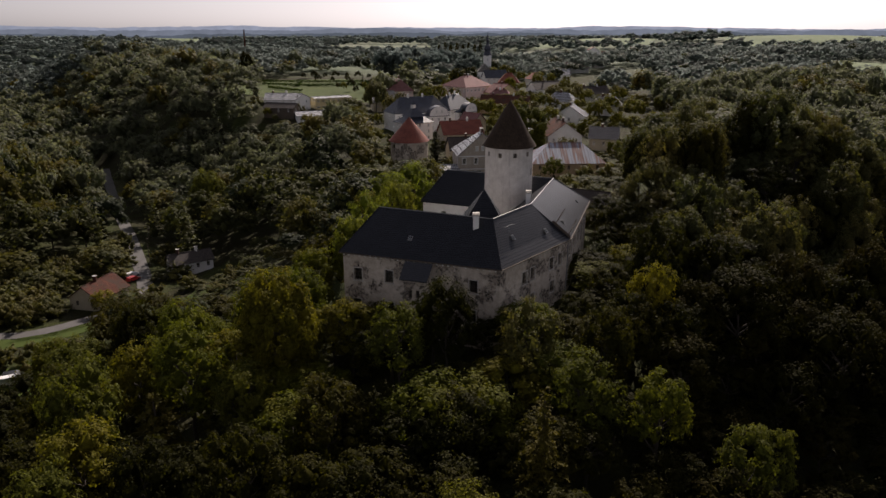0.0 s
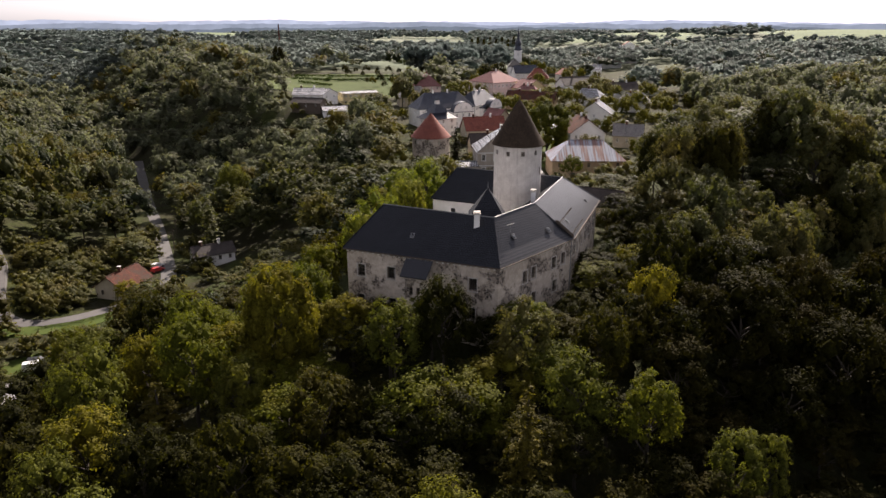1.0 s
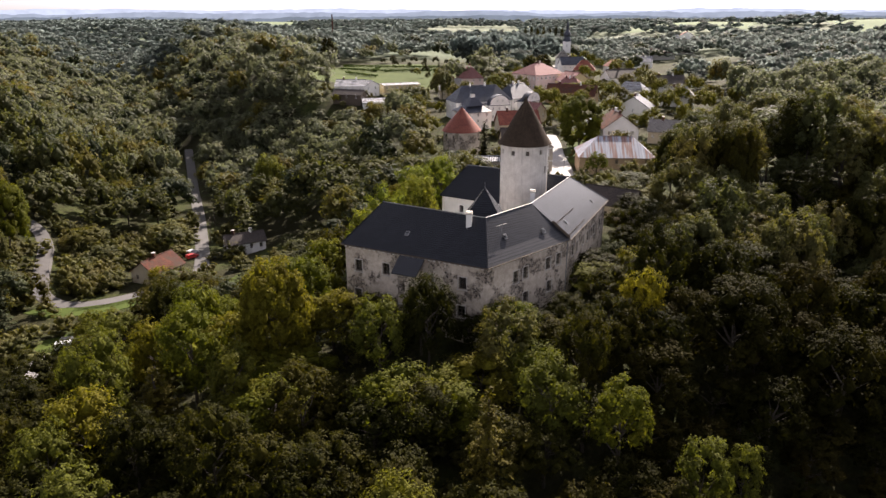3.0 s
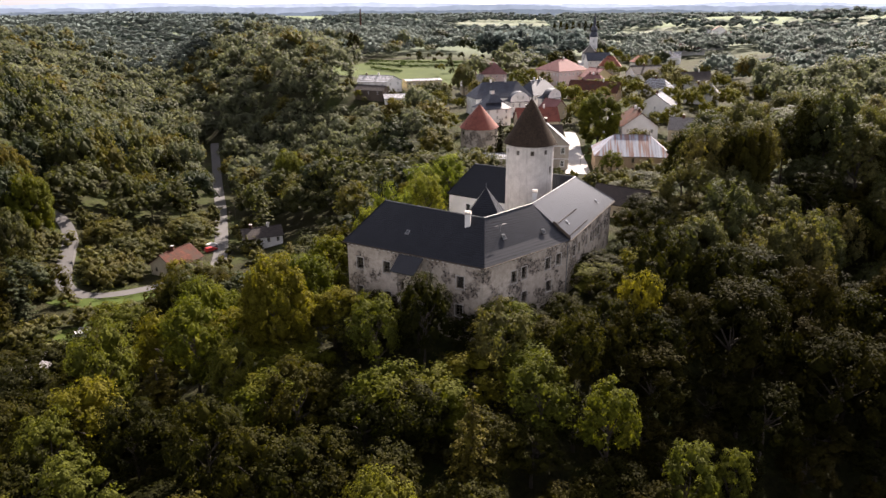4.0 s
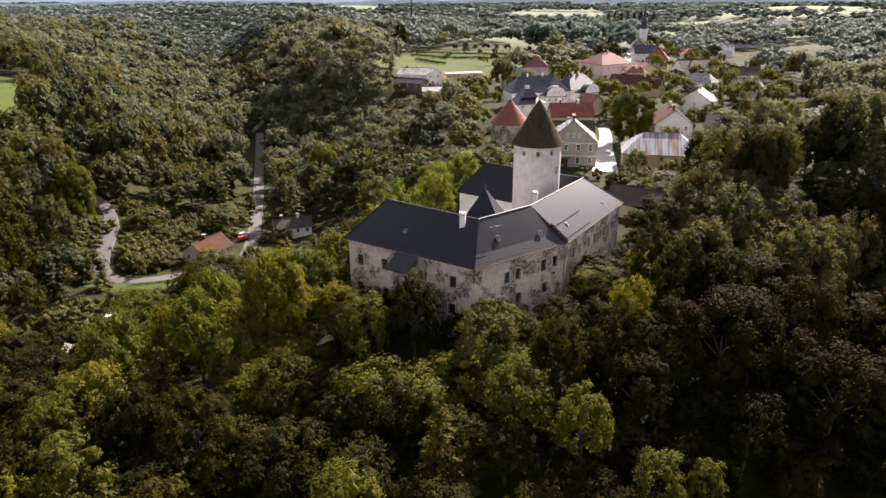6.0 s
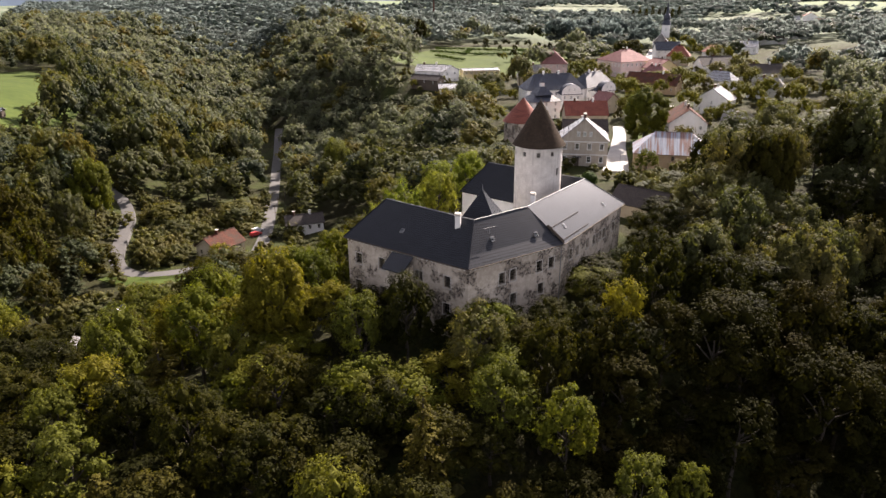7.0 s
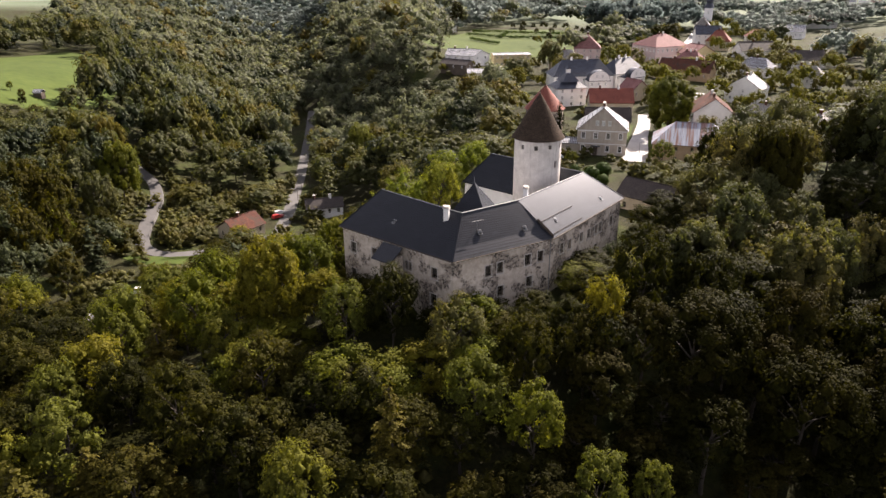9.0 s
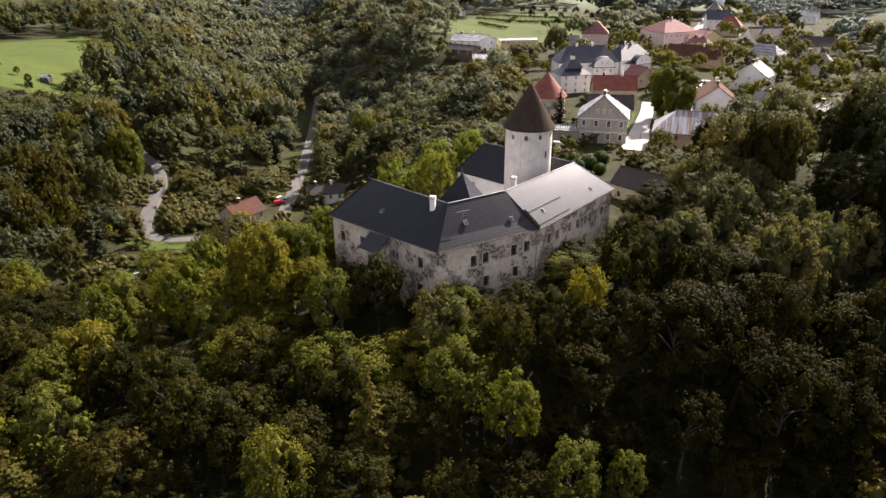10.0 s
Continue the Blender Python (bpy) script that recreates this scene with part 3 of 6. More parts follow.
def meet(p, q, r, s):
    """Crossing of the lines pq and rs in plan."""
    d, e = q - p, s - r
    k = ((r.x - p.x) * e.y - (r.y - p.y) * e.x) / (d.x * e.y - d.y * e.x)
    return p + d * k


ring = OUT + [(16.8, 146.6)]
lines = [inset(ring[k], ring[k + 1], 0.5) for k in range(4)]
W = [lines[0][0], meet(*lines[0], *lines[1]), meet(*lines[1], *lines[2]), meet(*lines[2], *lines[3]), lines[3][1]]
W[0] = W[0] + (W[1] - W[0]).normalized() * 0.5
BASE = 24.0


def holes_at(spots, w=1.05, h=1.75):
    w, h = w * 1.2, h * 1.14
    return [(u - w / 2, u + w / 2, z - h / 2, z + h / 2) for u, z in spots]


HOLES = [
    holes_at([(2.6, 44.75), (8.1, 44.95), (22.3, 44.95)], 1.15, 1.85) + holes_at([(2.3, 39.4), (22.1, 40.0)], 1.15, 1.8) + holes_at([(15.9, 44.75), (16.8, 44.75)], 0.6, 1.5) + holes_at([(8.2, 39.5), (14.8, 39.8)], 1.1, 1.8),
    holes_at([(7.0, 44.9), (9.4, 45.05), (15.3, 45.2), (18.1, 45.3)], 1.05, 1.85) + holes_at([(9.6, 40.55), (15.8, 40.9), (4.2, 40.2)], 1.05, 1.75),
    holes_at([(4.0, 45.1), (7.0, 44.85), (11.6, 44.85), (14.7, 44.6), (17.8, 44.6), (19.6, 44.6), (24.5, 44.6)], 0.95, 1.75) + holes_at([(5.0, 40.4), (11.0, 40.4), (18.0, 40.4)], 0.95, 1.7),
    holes_at([(4.0, 44.6), (9.0, 44.6)], 0.95, 1.7),
]
for k in range(4):
    w_ = part("wall", wall(W[k], W[k + 1], BASE, EAVE + 0.05, HOLES[k], 0.8), M_PLASTER_OLD, castle)
    for h in HOLES[k]:
        window(w_, W[k], W[k + 1], h, M_FRAME, 0.3, (1, 2) if h[1] - h[0] > 0.8 else (0, 2), M_STONE if k < 3 else None)
# end wall of the front wing and court walls
part("wall", wall(Vector((-12.4, 119.6)), W[0], BASE, EAVE + 0.05, [], 0.8), M_PLASTER_OLD, castle)
court = [Vector(p) for p in INNER]
for a, b in zip(court[::-1], court[::-1][1:]):
    part("wall", wall(a, b, 34, EAVE - 0.05, [], 0.7), M_WHITE, castle)


def slab(m, ring, t=0.22):
    """A roof slope with thickness."""
    ring = [Vector(p) for p in ring]
    n = (ring[1] - ring[0]).cross(ring[2] - ring[0]).normalized()
    if n.z < 0:
        ring, n = ring[::-1], -n
    m.hexa([p - n * t for p in ring], ring)


def at(p, z):
    return Vector((p[0], p[1], z))


def slope(ring, mat=M_SLATE, label="", thick=0.2):
    """A roof slope; four-cornered ones wind smoothly between eave and ridge."""
    m = Mesh()
    if len(ring) == 3:
        slab(m, ring)
        return part("roof_slope", m, mat, castle, label)
    a, b, c, d = [Vector(p) for p in ring]
    nu, nv = 12, 5
    P = lambda i, j: a.lerp(b, i / nu).lerp(d.lerp(c, i / nu), j / nv)
    down = Vector((0, 0, thick))
    for i in range(nu):
        for j in range(nv):
            m.face(P(i, j), P(i + 1, j), P(i + 1, j + 1), P(i, j + 1))
            m.face(*[p - down for p in (P(i, j), P(i, j + 1), P(i + 1, j + 1), P(i + 1, j))])
    for s, t in ((a, b), (b, c), (c, d), (d, a)):
        m.face(s - down, t - down, t, s)
    return part("roof_slope", m, mat, castle, label)


e, r = [at(p, EAVE) for p in OUT], [at(p, RIDGE) for p in CREST]
r[2].z, r[3].z = 54.5, 53.8
i_ = [at(p, EAVE) for p in INNER]
slope([e[0], e[1], r[1], r[0]])
slope([i_[0], e[0], r[0]])
slope([i_[1], i_[0], r[0], r[1]])
# the middle wing has sprocketed eaves: the lowest courses lie flatter
k1, k2 = e[1].lerp(r[1], 0.30), e[2].lerp(r[2], 0.30)
k1.z += -0.3; k2.z += -0.3
slope([e[1], e[2], k2, k1])
slope([k1, k2, r[2], r[1]])
slope([i_[2], i_[1], r[1], r[2]])
slope([e[2], e[3], r[3], r[2]])
slope([i_[3], i_[2], r[2], r[3]])
# rear wing
CE, CR = at((-4.7, 142.3), 48.3), at((0.9, 146.2), 54.2)
back_e, back_w = at((17.5, 147.5), 48.3), at((0.5, 152.5), 48.3)
slope([e[3], back_e, r[3]])
slope([CE, at((13.6, 134.8), 48.3), r[3], CR])
slope([back_e, back_w, CR, r[3]])
slope([back_w, CE, CR])
part("wall", wall((-4.2, 142.6), (13.6, 135.3), 34, 48.3, [(4.2, 5.2, 44.9, 46.5)], 0.7), M_WHITE, castle, "white limewashed court wall")
part("wall", wall((0.8, 151.9), (-4.2, 142.6), 30, 48.3, [], 0.7), M_WHITE, castle)
part("wall", wall((17.2, 147.0), (0.8, 151.9), 30, 48.3, [], 0.7), M_WHITE, castle)
# ridge and hip caps, valley flashing
for a, b, mat in [(r[0], r[1], M_ZINC), (r[1], r[2], M_ZINC), (r[2], r[3], M_ZINC), (e[0], r[0], M_SLATE), (e[1], r[1], M_SLATE), (e[3], r[3], M_ZINC), (CR, r[3], M_ZINC), (CE, CR, M_SLATE)]:
    m = Mesh(); m.tube(a + Vector((0, 0, 0.05)), b + Vector((0, 0, 0.05)), 0.09, 0.09, 6)
    part("ridge_cap", m, mat, castle)
m = Mesh()
f1 = e[2].lerp(r[2], 0.42)
up = Vector((0, 0, 0.6))
s_ = Vector((-0.55, 0.2, 0)) * 0.6
m.hexa([e[2], f1, f1 + s_, e[2] + s_], [p + up for p in (e[2], f1, f1 + s_, e[2] + s_)])
part("verge", m, M_WOOD, castle, "raised slate verge between two roofs")
# eaves course, gutter and downpipe
for k in range(3):
    a, b = e[k], e[k + 1]
    d = (b - a).normalized(); n = Vector((d.y, -d.x, 0))
    m = Mesh(); m.tube(a + n * 0.1 - Vector((0, 0, 0.12)), b + n * 0.1 - Vector((0, 0, 0.12)), 0.1, 0.1, 8)
    part("gutter", m, M_WOOD, castle)
    length, u = (b - a).length, 0.6
    while u < length - 0.5:
        p = a + d * u
        c = Mesh()
        c.hexa([p - n * 0.3 - Vector((0, 0, 0.55)), p + d * 0.22 - n * 0.3 - Vector((0, 0, 0.55)), p + d * 0.22 - n * 0.95 - Vector((0, 0, 0.5)), p - n * 0.95 - Vector((0, 0, 0.5))],
               [p - n * 0.05 - Vector((0, 0, 0.24)), p + d * 0.22 - n * 0.05 - Vector((0, 0, 0.24)), p + d * 0.22 - n * 0.95 - Vector((0, 0, 0.1)), p - n * 0.95 - Vector((0, 0, 0.1))])
        part("corbel", c, M_WHITE, castle)
        u += 0.95
m = Mesh(); m.tube((21.6, 113.9, EAVE - 0.2), (21.6, 113.9, 30), 0.08, 0.08, 8)
part("downpipe", m, M_ZINC, castle)
# privy bay with a lean-to roof on the front
bay = part("bay", wall((-6.1, 101.55), (-2.45, 100.25), 40.5, 46.7, [(0.75, 1.35, 42.7, 44.0), (1.95, 2.55, 42.8, 44.1)], 0.4), M_PLASTER_OLD, castle)
for h in [(0.75, 1.35, 42.7, 44.0), (1.95, 2.55, 42.8, 44.1)]:
    window(bay, (-6.1, 101.55), (-2.45, 100.25), h, M_FRAME, 0.2, (0, 1))
m = Mesh()
for a, b in [((-5.55, 103.2), (-6.1, 101.55)), ((-2.45, 100.25), (-1.85, 102.0))]:
    q = wall(a, b, 40.5, 46.7, [], 0.4)
    for f in q.f:
        m.face(*[q.v[k] for k in f])
part("bay_side", m, M_PLASTER_OLD, bay)
m = Mesh(); m.hexa([(-6.1, 101.55, 40.2), (-2.45, 100.25, 40.2), (-1.85, 102.0, 39.6), (-5.55, 103.2, 39.6)], [(-6.1, 101.55, 40.5), (-2.45, 100.25, 40.5), (-1.85, 102.0, 40.5), (-5.55, 103.2, 40.5)])
part("bay_floor", m, M_STONE, bay)
m = Mesh()
slab(m, [(-6.75, 99.5, 46.5), (-2.5, 98.05, 46.5), (-1.6, 101.6, 48.25), (-6.0, 103.1, 48.25)], 0.16)
part("bay_roof", m, M_SLATE, bay, "dark lean-to roof")


def chimney(x, y, z0, z1, w=0.9):
    m = Mesh(); m.box(x - w / 2, y - w * 0.35, z0, x + w / 2, y + w * 0.35, z1)
    c = part("chimney", m, M_WHITE, castle, "white rendered chimney")
    cap = Mesh(); cap.box(x - w / 2 - 0.12, y - w * 0.35 - 0.12, z1, x + w / 2 + 0.12, y + w * 0.35 + 0.12, z1 + 0.16)
    for sx in (-1, 1):
        for sy in (-1, 1):
            cap.box(x + sx * w * 0.38 - 0.07, y + sy * w * 0.25 - 0.07, z1 + 0.16, x + sx * w * 0.38 + 0.07, y + sy * w * 0.25 + 0.07, z1 + 0.4)
    cap.box(x - w / 2 - 0.1, y - w * 0.35 - 0.1, z1 + 0.4, x + w / 2 + 0.1, y + w * 0.35 + 0.1, z1 + 0.48)
    part("cap", cap, M_STONE, c)


chimney(5.2, 105.1, 52.5, 55.1)
chimney(15.2, 120.2, 52.0, 55.2, 0.8)
# stair turret with a pyramid roof in the court
m = Mesh(); m.box(4.2, 112.2, 34, 9.6, 117.4, 52.3)
part("turret", m, M_WHITE, castle)
m = Mesh()
tip = Vector((7.0, 114.8, 57.2))
base = [Vector(p) for p in ((3.7, 111.7, 52.2), (10.1, 111.7, 52.2), (10.1, 117.9, 52.2), (3.7, 117.9, 52.2))]
for a, b in zip(base, base[1:] + base[:1]):
    m.face(a, b, tip)
m.face(*base[::-1])
part("turret_roof", m, M_SLATE, castle, "pyramid slate roof")
m = Mesh(); m.tube(tip - Vector((0, 0, 0.2)), tip + Vector((0, 0, 0.9)), 0.07, 0.03, 6)
part("finial", m, M_ZINC, castle)


def hatch(p, d, n, w=0.7, h=0.9):
    """A small roof light, p on the slope, d along the eave, n the slope's normal."""
    u = n.cross(d).normalized()
    q = [p + d * (w / 2 * sx) + u * (h / 2 * sy) for sx, sy in ((-1, -1), (1, -1), (1, 1), (-1, 1))]
    m = Mesh(); m.hexa([v - n * 0.05 for v in q], [v + n * 0.12 for v in q])
    o = part("roof_light", m, M_ZINC, castle)
    q = [p + d * (w * 0.4 * sx) + u * (h * 0.4 * sy) for sx, sy in ((-1, -1), (1, -1), (1, 1), (-1, 1))]
    g = Mesh(); g.hexa([v + n * 0.12 for v in q], [v + n * 0.14 for v in q])
    part("pane", g, M_PANE, o)


def on_slope(a, b, c, d_, u, v):
    """Place, eave direction and normal on the slope a-b (eave), c over b, d_ over a."""
    p = a.lerp(b, u).lerp(d_.lerp(c, u), v)
    d = (b - a).normalized()
    n = d.cross((d_ - a).normalized()).normalized()
    return p, d, n if n.z > 0 else -n


SA, SB, SF = (e[1], e[2], r[2], r[1]), (e[2], e[3], r[3], r[2]), (e[0], e[1], r[1], r[0])
for s, u, v in [(SB, 0.16, 0.30), (SB, 0.78, 0.25), (SA, 0.80, 0.36), (SA, 0.27, 0.5), (SF, 0.40, 0.42)]:
    hatch(*on_slope(*s, u, v))
# snow guards on the sunny wing
for v, u0, u1 in [(0.07, 0.04, 0.38), (0.40, 0.03, 0.42)]:
    m = Mesh()
    a, d, n = on_slope(*SB, u0, v)
    b, _, _ = on_slope(*SB, u1, v)
    for hgt in (0.1, 0.18):
        m.tube(a + n * hgt, b + n * hgt, 0.015, 0.015, 5)
    cnt = int((b - a).length / 0.9)
    for k in range(cnt + 1):
        p = a.lerp(b, k / cnt)
        m.tube(p - n * 0.02, p + n * 0.24, 0.11, 0.09, 5)
    part("snow_guard", m, M_WOOD, castle)
# aerial on the middle roof
p, d, n = on_slope(*SA, 0.24, 0.62)
m = Mesh()
m.tube(p, p + Vector((0, 0, 1.3)), 0.035, 0.03, 6)
m.tube(p + Vector((0, 0, 1.15)) - d * 1.1, p + Vector((0, 0, 1.15)) + d * 1.1, 0.03, 0.03, 6)
for k in range(-4, 5):
    q = p + Vector((0, 0, 1.15)) + d * (k * 0.24)
    m.tube(q - Vector((0.3, 0.3, 0)), q + Vector((0.3, 0.3, 0)), 0.012, 0.012, 4)
part("aerial", m, M_ZINC, castle, "metal television aerial")

# round tower
TC, TR = Vector((13.2, 137.4, 0)), 4.75
TOWER_TOP = 61.2
tower_holes = [(-117, 59.55, 0.75, 0.95), (-81, 59.6, 0.75, 0.95), (-46, 59.7, 0.75, 0.95), (-153, 59.6, 0.75, 0.95), (-10, 59.7, 0.75, 0.95), (30, 59.6, 0.75, 0.95), (70, 59.6, 0.75, 0.95), (110, 59.6, 0.75, 0.95), (150, 59.6, 0.75, 0.95),
               (-26, 56.0, 0.8, 1.5), (-164, 50.8, 0.7, 1.6)]
angles = sorted({*[k * 5.0 for k in range(-36, 36)], *[a + s * math.degrees(w / 2 / TR) for a, z, w, h in tower_holes for s in (-1, 1)]})
levels = sorted({33.0, 60.9, TOWER_TOP, *[z + s * h / 2 for a, z, w, h in tower_holes for s in (-1, 1)]})
m = Mesh()
for a0, a1 in zip(angles, angles[1:] + [angles[0] + 360]):
    am = (a0 + a1) / 2
    c0, c1 = [Vector((math.cos(radians(a)), math.sin(radians(a)), 0)) for a in (a0, a1)]
    for z0, z1 in zip(levels, levels[1:]):
        zm = (z0 + z1) / 2
        if any(abs((am - a + 180) % 360 - 180) < math.degrees(w / 2 / TR) - 0.01 and abs(zm - z) < h / 2 for a, z, w, h in tower_holes):
            continue
        for rr_, flip in ((TR, 1), (TR - 0.9, 0)):
            q = [TC + c0 * rr_ + Vector((0, 0, z0)), TC + c1 * rr_ + Vector((0, 0, z0)), TC + c1 * rr_ + Vector((0, 0, z1)), TC + c0 * rr_ + Vector((0, 0, z1))]
            m.face(*(q if flip else q[::-1]))
for a, z, w, h in tower_holes:
    half = math.degrees(w / 2 / TR)
    c = [[TC + Vector((math.cos(radians(a + s * half)), math.sin(radians(a + s * half)), 0)) * rr_ for rr_ in (TR, TR - 0.9)] for s in (-1, 1)]
    z0, z1 = z - h / 2, z + h / 2
    V3 = lambda p, zz: (p.x, p.y, zz)
    m.face(V3(c[0][0], z0), V3(c[0][1], z0), V3(c[1][1], z0), V3(c[1][0], z0))
    m.face(V3(c[0][0], z1), V3(c[1][0], z1), V3(c[1][1], z1), V3(c[0][1], z1))
    m.face(V3(c[0][0], z0), V3(c[0][0], z1), V3(c[0][1], z1), V3(c[0][1], z0))
    m.face(V3(c[1][0], z0), V3(c[1][1], z0), V3(c[1][1], z1), V3(c[1][0], z1))
tower = part("tower", m, M_TOWER, castle, "round pale plastered tower")
for a, z, w, h in tower_holes:
    c, s = math.cos(radians(a)), math.sin(radians(a))
    mid, d = TC.xy + Vector((c, s)) * (TR - 0.02), Vector((-s, c))
    window(tower, mid - d * 2, mid + d * 2, (2 - w / 2 + 0.03, 2 + w / 2 - 0.03, z - h / 2 + 0.03, z + h / 2 - 0.03), M_FRAME, 0.25, (1, 1))
m = Mesh()
N = 64
prof = [(TR + 0.12, 60.75), (TR + 0.3, 61.0), (TR + 0.3, 61.25)]
for (r0, z0), (r1, z1) in zip(prof, prof[1:]):
    for k in range(N):
        a0, a1 = math.tau * k / N, math.tau * (k + 1) / N
        m.face(*[TC + Vector((math.cos(a) * rr_, math.sin(a) * rr_, z)) for a, rr_, z in ((a0, r0, z0), (a1, r0, z0), (a1, r1, z1), (a0, r1, z1))])
part("cornice", m, M_TOWER, tower)
# bell-cast shingle cone in visible courses
m = Mesh()
curve = [(TR + 0.62, 60.95), (4.55, 62.2), (3.75, 63.5), (2.95, 64.95), (2.1, 66.5), (1.15, 68.1), (0.12, 69.6)]
rad = lambda z: float(np.interp(z, [c[1] for c in curve], [c[0] for c in curve]))
zz = list(np.linspace(60.95, 69.6, 27))
for z0, z1 in zip(zz, zz[1:]):
    for k in range(N):
        a0, a1 = math.tau * k / N, math.tau * (k + 1) / N
        o, i2 = rad(z0), rad(z1)
        m.face(*[TC + Vector((math.cos(a) * q, math.sin(a) * q, z)) for a, q, z in ((a0, o, z0), (a1, o, z0), (a1, i2, z1), (a0, i2, z1))])
for k in range(N):
    a0, a1 = math.tau * k / N, math.tau * (k + 1) / N
    m.face(*[TC + Vector((math.cos(a) * q, math.sin(a) * q, z)) for a, q, z in ((a1, TR + 0.62, 60.95), (a0, TR + 0.62, 60.95), (a0, TR - 0.5, 61.2), (a1, TR - 0.5, 61.2))])
cone = part("tower_roof", m, M_SHINGLE, castle, "steep conical roof of weathered brown shingle")
m = Mesh(); m.tube(TC + Vector((0, 0, 69.3)), TC + Vector((0, 0, 71.0)), 0.07, 0.02, 6)
for k in range(8):
    a = math.tau * k / 8
    m.tube(TC + Vector((0, 0, 69.7)), TC + Vector((math.cos(a) * 0.2, math.sin(a) * 0.2, 69.85)), 0.05, 0.02, 4)
part("finial", m, M_WOOD, cone)

# ---- village ----
FOOTPRINTS = []


def house(a, b, deep, eave, rise, style, wall_mat, roof_mat, label, axes=4, floors=2, frame_mat=None, z=None, chimneys=1, base_mat=None, win=(0.95, 1.45), surround=None, over=0.5, category="house", sides=True):
    """A house on the front corners a and b (x, y), its front on the right hand of a to b. style: side, front or hip."""
    a, b = Vector(a), Vector(b)
    width = (b - a).length
    d = (b - a) / width
    n = Vector((d.y, -d.x))
    zs = [ground_z(*(a + d * u * width - n * v * deep)) for u in (0, 1) for v in (0, 1)]
    z = max(zs) + 0.1 if z is None else z
    low = min(zs) - 1.0
    ob = thing("house", Matrix.Translation((a.x, a.y, z)), label, category)
    inv = Matrix.Translation((-a.x, -a.y, -z))

    def put(name, m, mat, parent=ob, lab=""):
        m.v = [tuple(inv @ Vector(v)) for v in m.v]
        return part(name, m, mat, parent, lab)

    fr = frame_mat or M_FRAME_W
    p = [a, b, b - n * deep, a - n * deep]
    storey = eave / floors
    FOOTPRINTS.append([a - d * 2 + n * 2, b + d * 2 + n * 2, b + d * 2 - n * (deep + 2), a - d * 2 - n * (deep + 2)])
    for k in range(4):
        q0, q1 = p[k], p[(k + 1) % 4]
        length = (q1 - q0).length
        holes = []
        if k != 2 and (sides or k == 0):
            cnt = axes if k == 0 else max(1, int(axes * length / width))
            for fl in range(floors):
                for c in range(cnt):
                    u = length * (c + 0.5) / cnt
                    zc = z + fl * storey + storey * 0.55
                    holes.append((u - win[0] / 2, u + win[0] / 2, zc - win[1] / 2, zc + win[1] / 2))
        w_ = put("wall", wall(q0, q1, low, z + eave, holes, 0.45), wall_mat)
        for h in holes:
            win_ob = window(w_, q0, q1, h, fr, 0.14, (1, 1), surround)
            for o in (win_ob, *win_ob.children):
                o.data.transform(inv)
    # roof
    A, B = a - d * over + n * over, b + d * over + n * over
    C, D = b + d * over - n * (deep + over), a - d * over - n * (deep + over)
    ze = z + eave - 0.12
    zr = z + eave + rise
    corner = [at(q, ze) for q in (A, B, C, D)]
    mid = lambda s, t: at((s + t) / 2, zr)
    if style == "side":
        ra, rb = mid(A, D), mid(B, C)
        faces = [(corner[0], corner[1], rb, ra), (corner[2], corner[3], ra, rb)]
        gables = [(p[0], p[3]), (p[1], p[2])]
    elif style == "half":
        ra = mid(A, B)
        rb = ra + at(-n * deep * 0.34, 0)
        faces = [(corner[3], corner[0], ra, rb), (corner[1], corner[2], rb, ra), (corner[2], corner[3], rb)]
        gables = [(p[0], p[1])]
    elif style == "front":
        ra, rb = mid(A, B), mid(D, C)
        faces = [(corner[3], corner[0], ra, rb), (corner[1], corner[2], rb, ra)]
        gables = [(p[0], p[1]), (p[2], p[3])]
    else:
        run = min(width, deep) / 2 + over
        if width >= deep:
            ra = at((A + D) / 2 + d * run * 0.8, zr); rb = at((B + C) / 2 - d * run * 0.8, zr)
            faces = [(corner[0], corner[1], rb, ra), (corner[2], corner[3], ra, rb), (corner[1], corner[2], rb), (corner[3], corner[0], ra)]
        else:
            ra = at((A + B) / 2 - n * run * 0.8, zr); rb = at((D + C) / 2 + n * run * 0.8, zr)
            faces = [(corner[3], corner[0], ra, rb), (corner[1], corner[2], rb, ra), (corner[0], corner[1], ra), (corner[2], corner[3], rb)]
        gables = []
    for f in faces:
        m = Mesh(); slab(m, f, 0.2)
        put("roof", m, roof_mat)
    m = Mesh(); m.tube(ra + Vector((0, 0, 0.04)), rb + Vector((0, 0, 0.04)), 0.14, 0.14, 6)
    put("ridge_cap", m, roof_mat)
    for g0, g1 in gables:
        m = Mesh()
        inward = ((p[0] + p[2]) / 2 - (g0 + g1) / 2).normalized() * 0.4
        top = zr - 0.25
        tri = [at(g0, z + eave), at(g1, z + eave), at((g0 + g1) / 2, top)]
        i3 = Vector((inward.x, inward.y, 0))
        m.face(*tri); m.face(*[t + i3 for t in tri][::-1])
        for s, t in ((0, 1), (1, 2), (2, 0)):
            m.face(tri[s], tri[s] + i3, tri[t] + i3, tri[t])
        put("gable", m, wall_mat)
    for k in range(chimneys):
        c = ra.lerp(rb, (k + 0.6) / (chimneys + 0.4))
        m = Mesh(); m.box(c.x - 0.4, c.y - 0.35, zr - 1.0, c.x + 0.4, c.y + 0.35, zr + 1.2)
        ch = put("chimney", m, M_WHITE if k % 2 or category == "manor" else M_BROWNTILE)
        m = Mesh(); m.box(c.x - 0.5, c.y - 0.45, zr + 1.2, c.x + 0.5, c.y + 0.45, zr + 1.35)
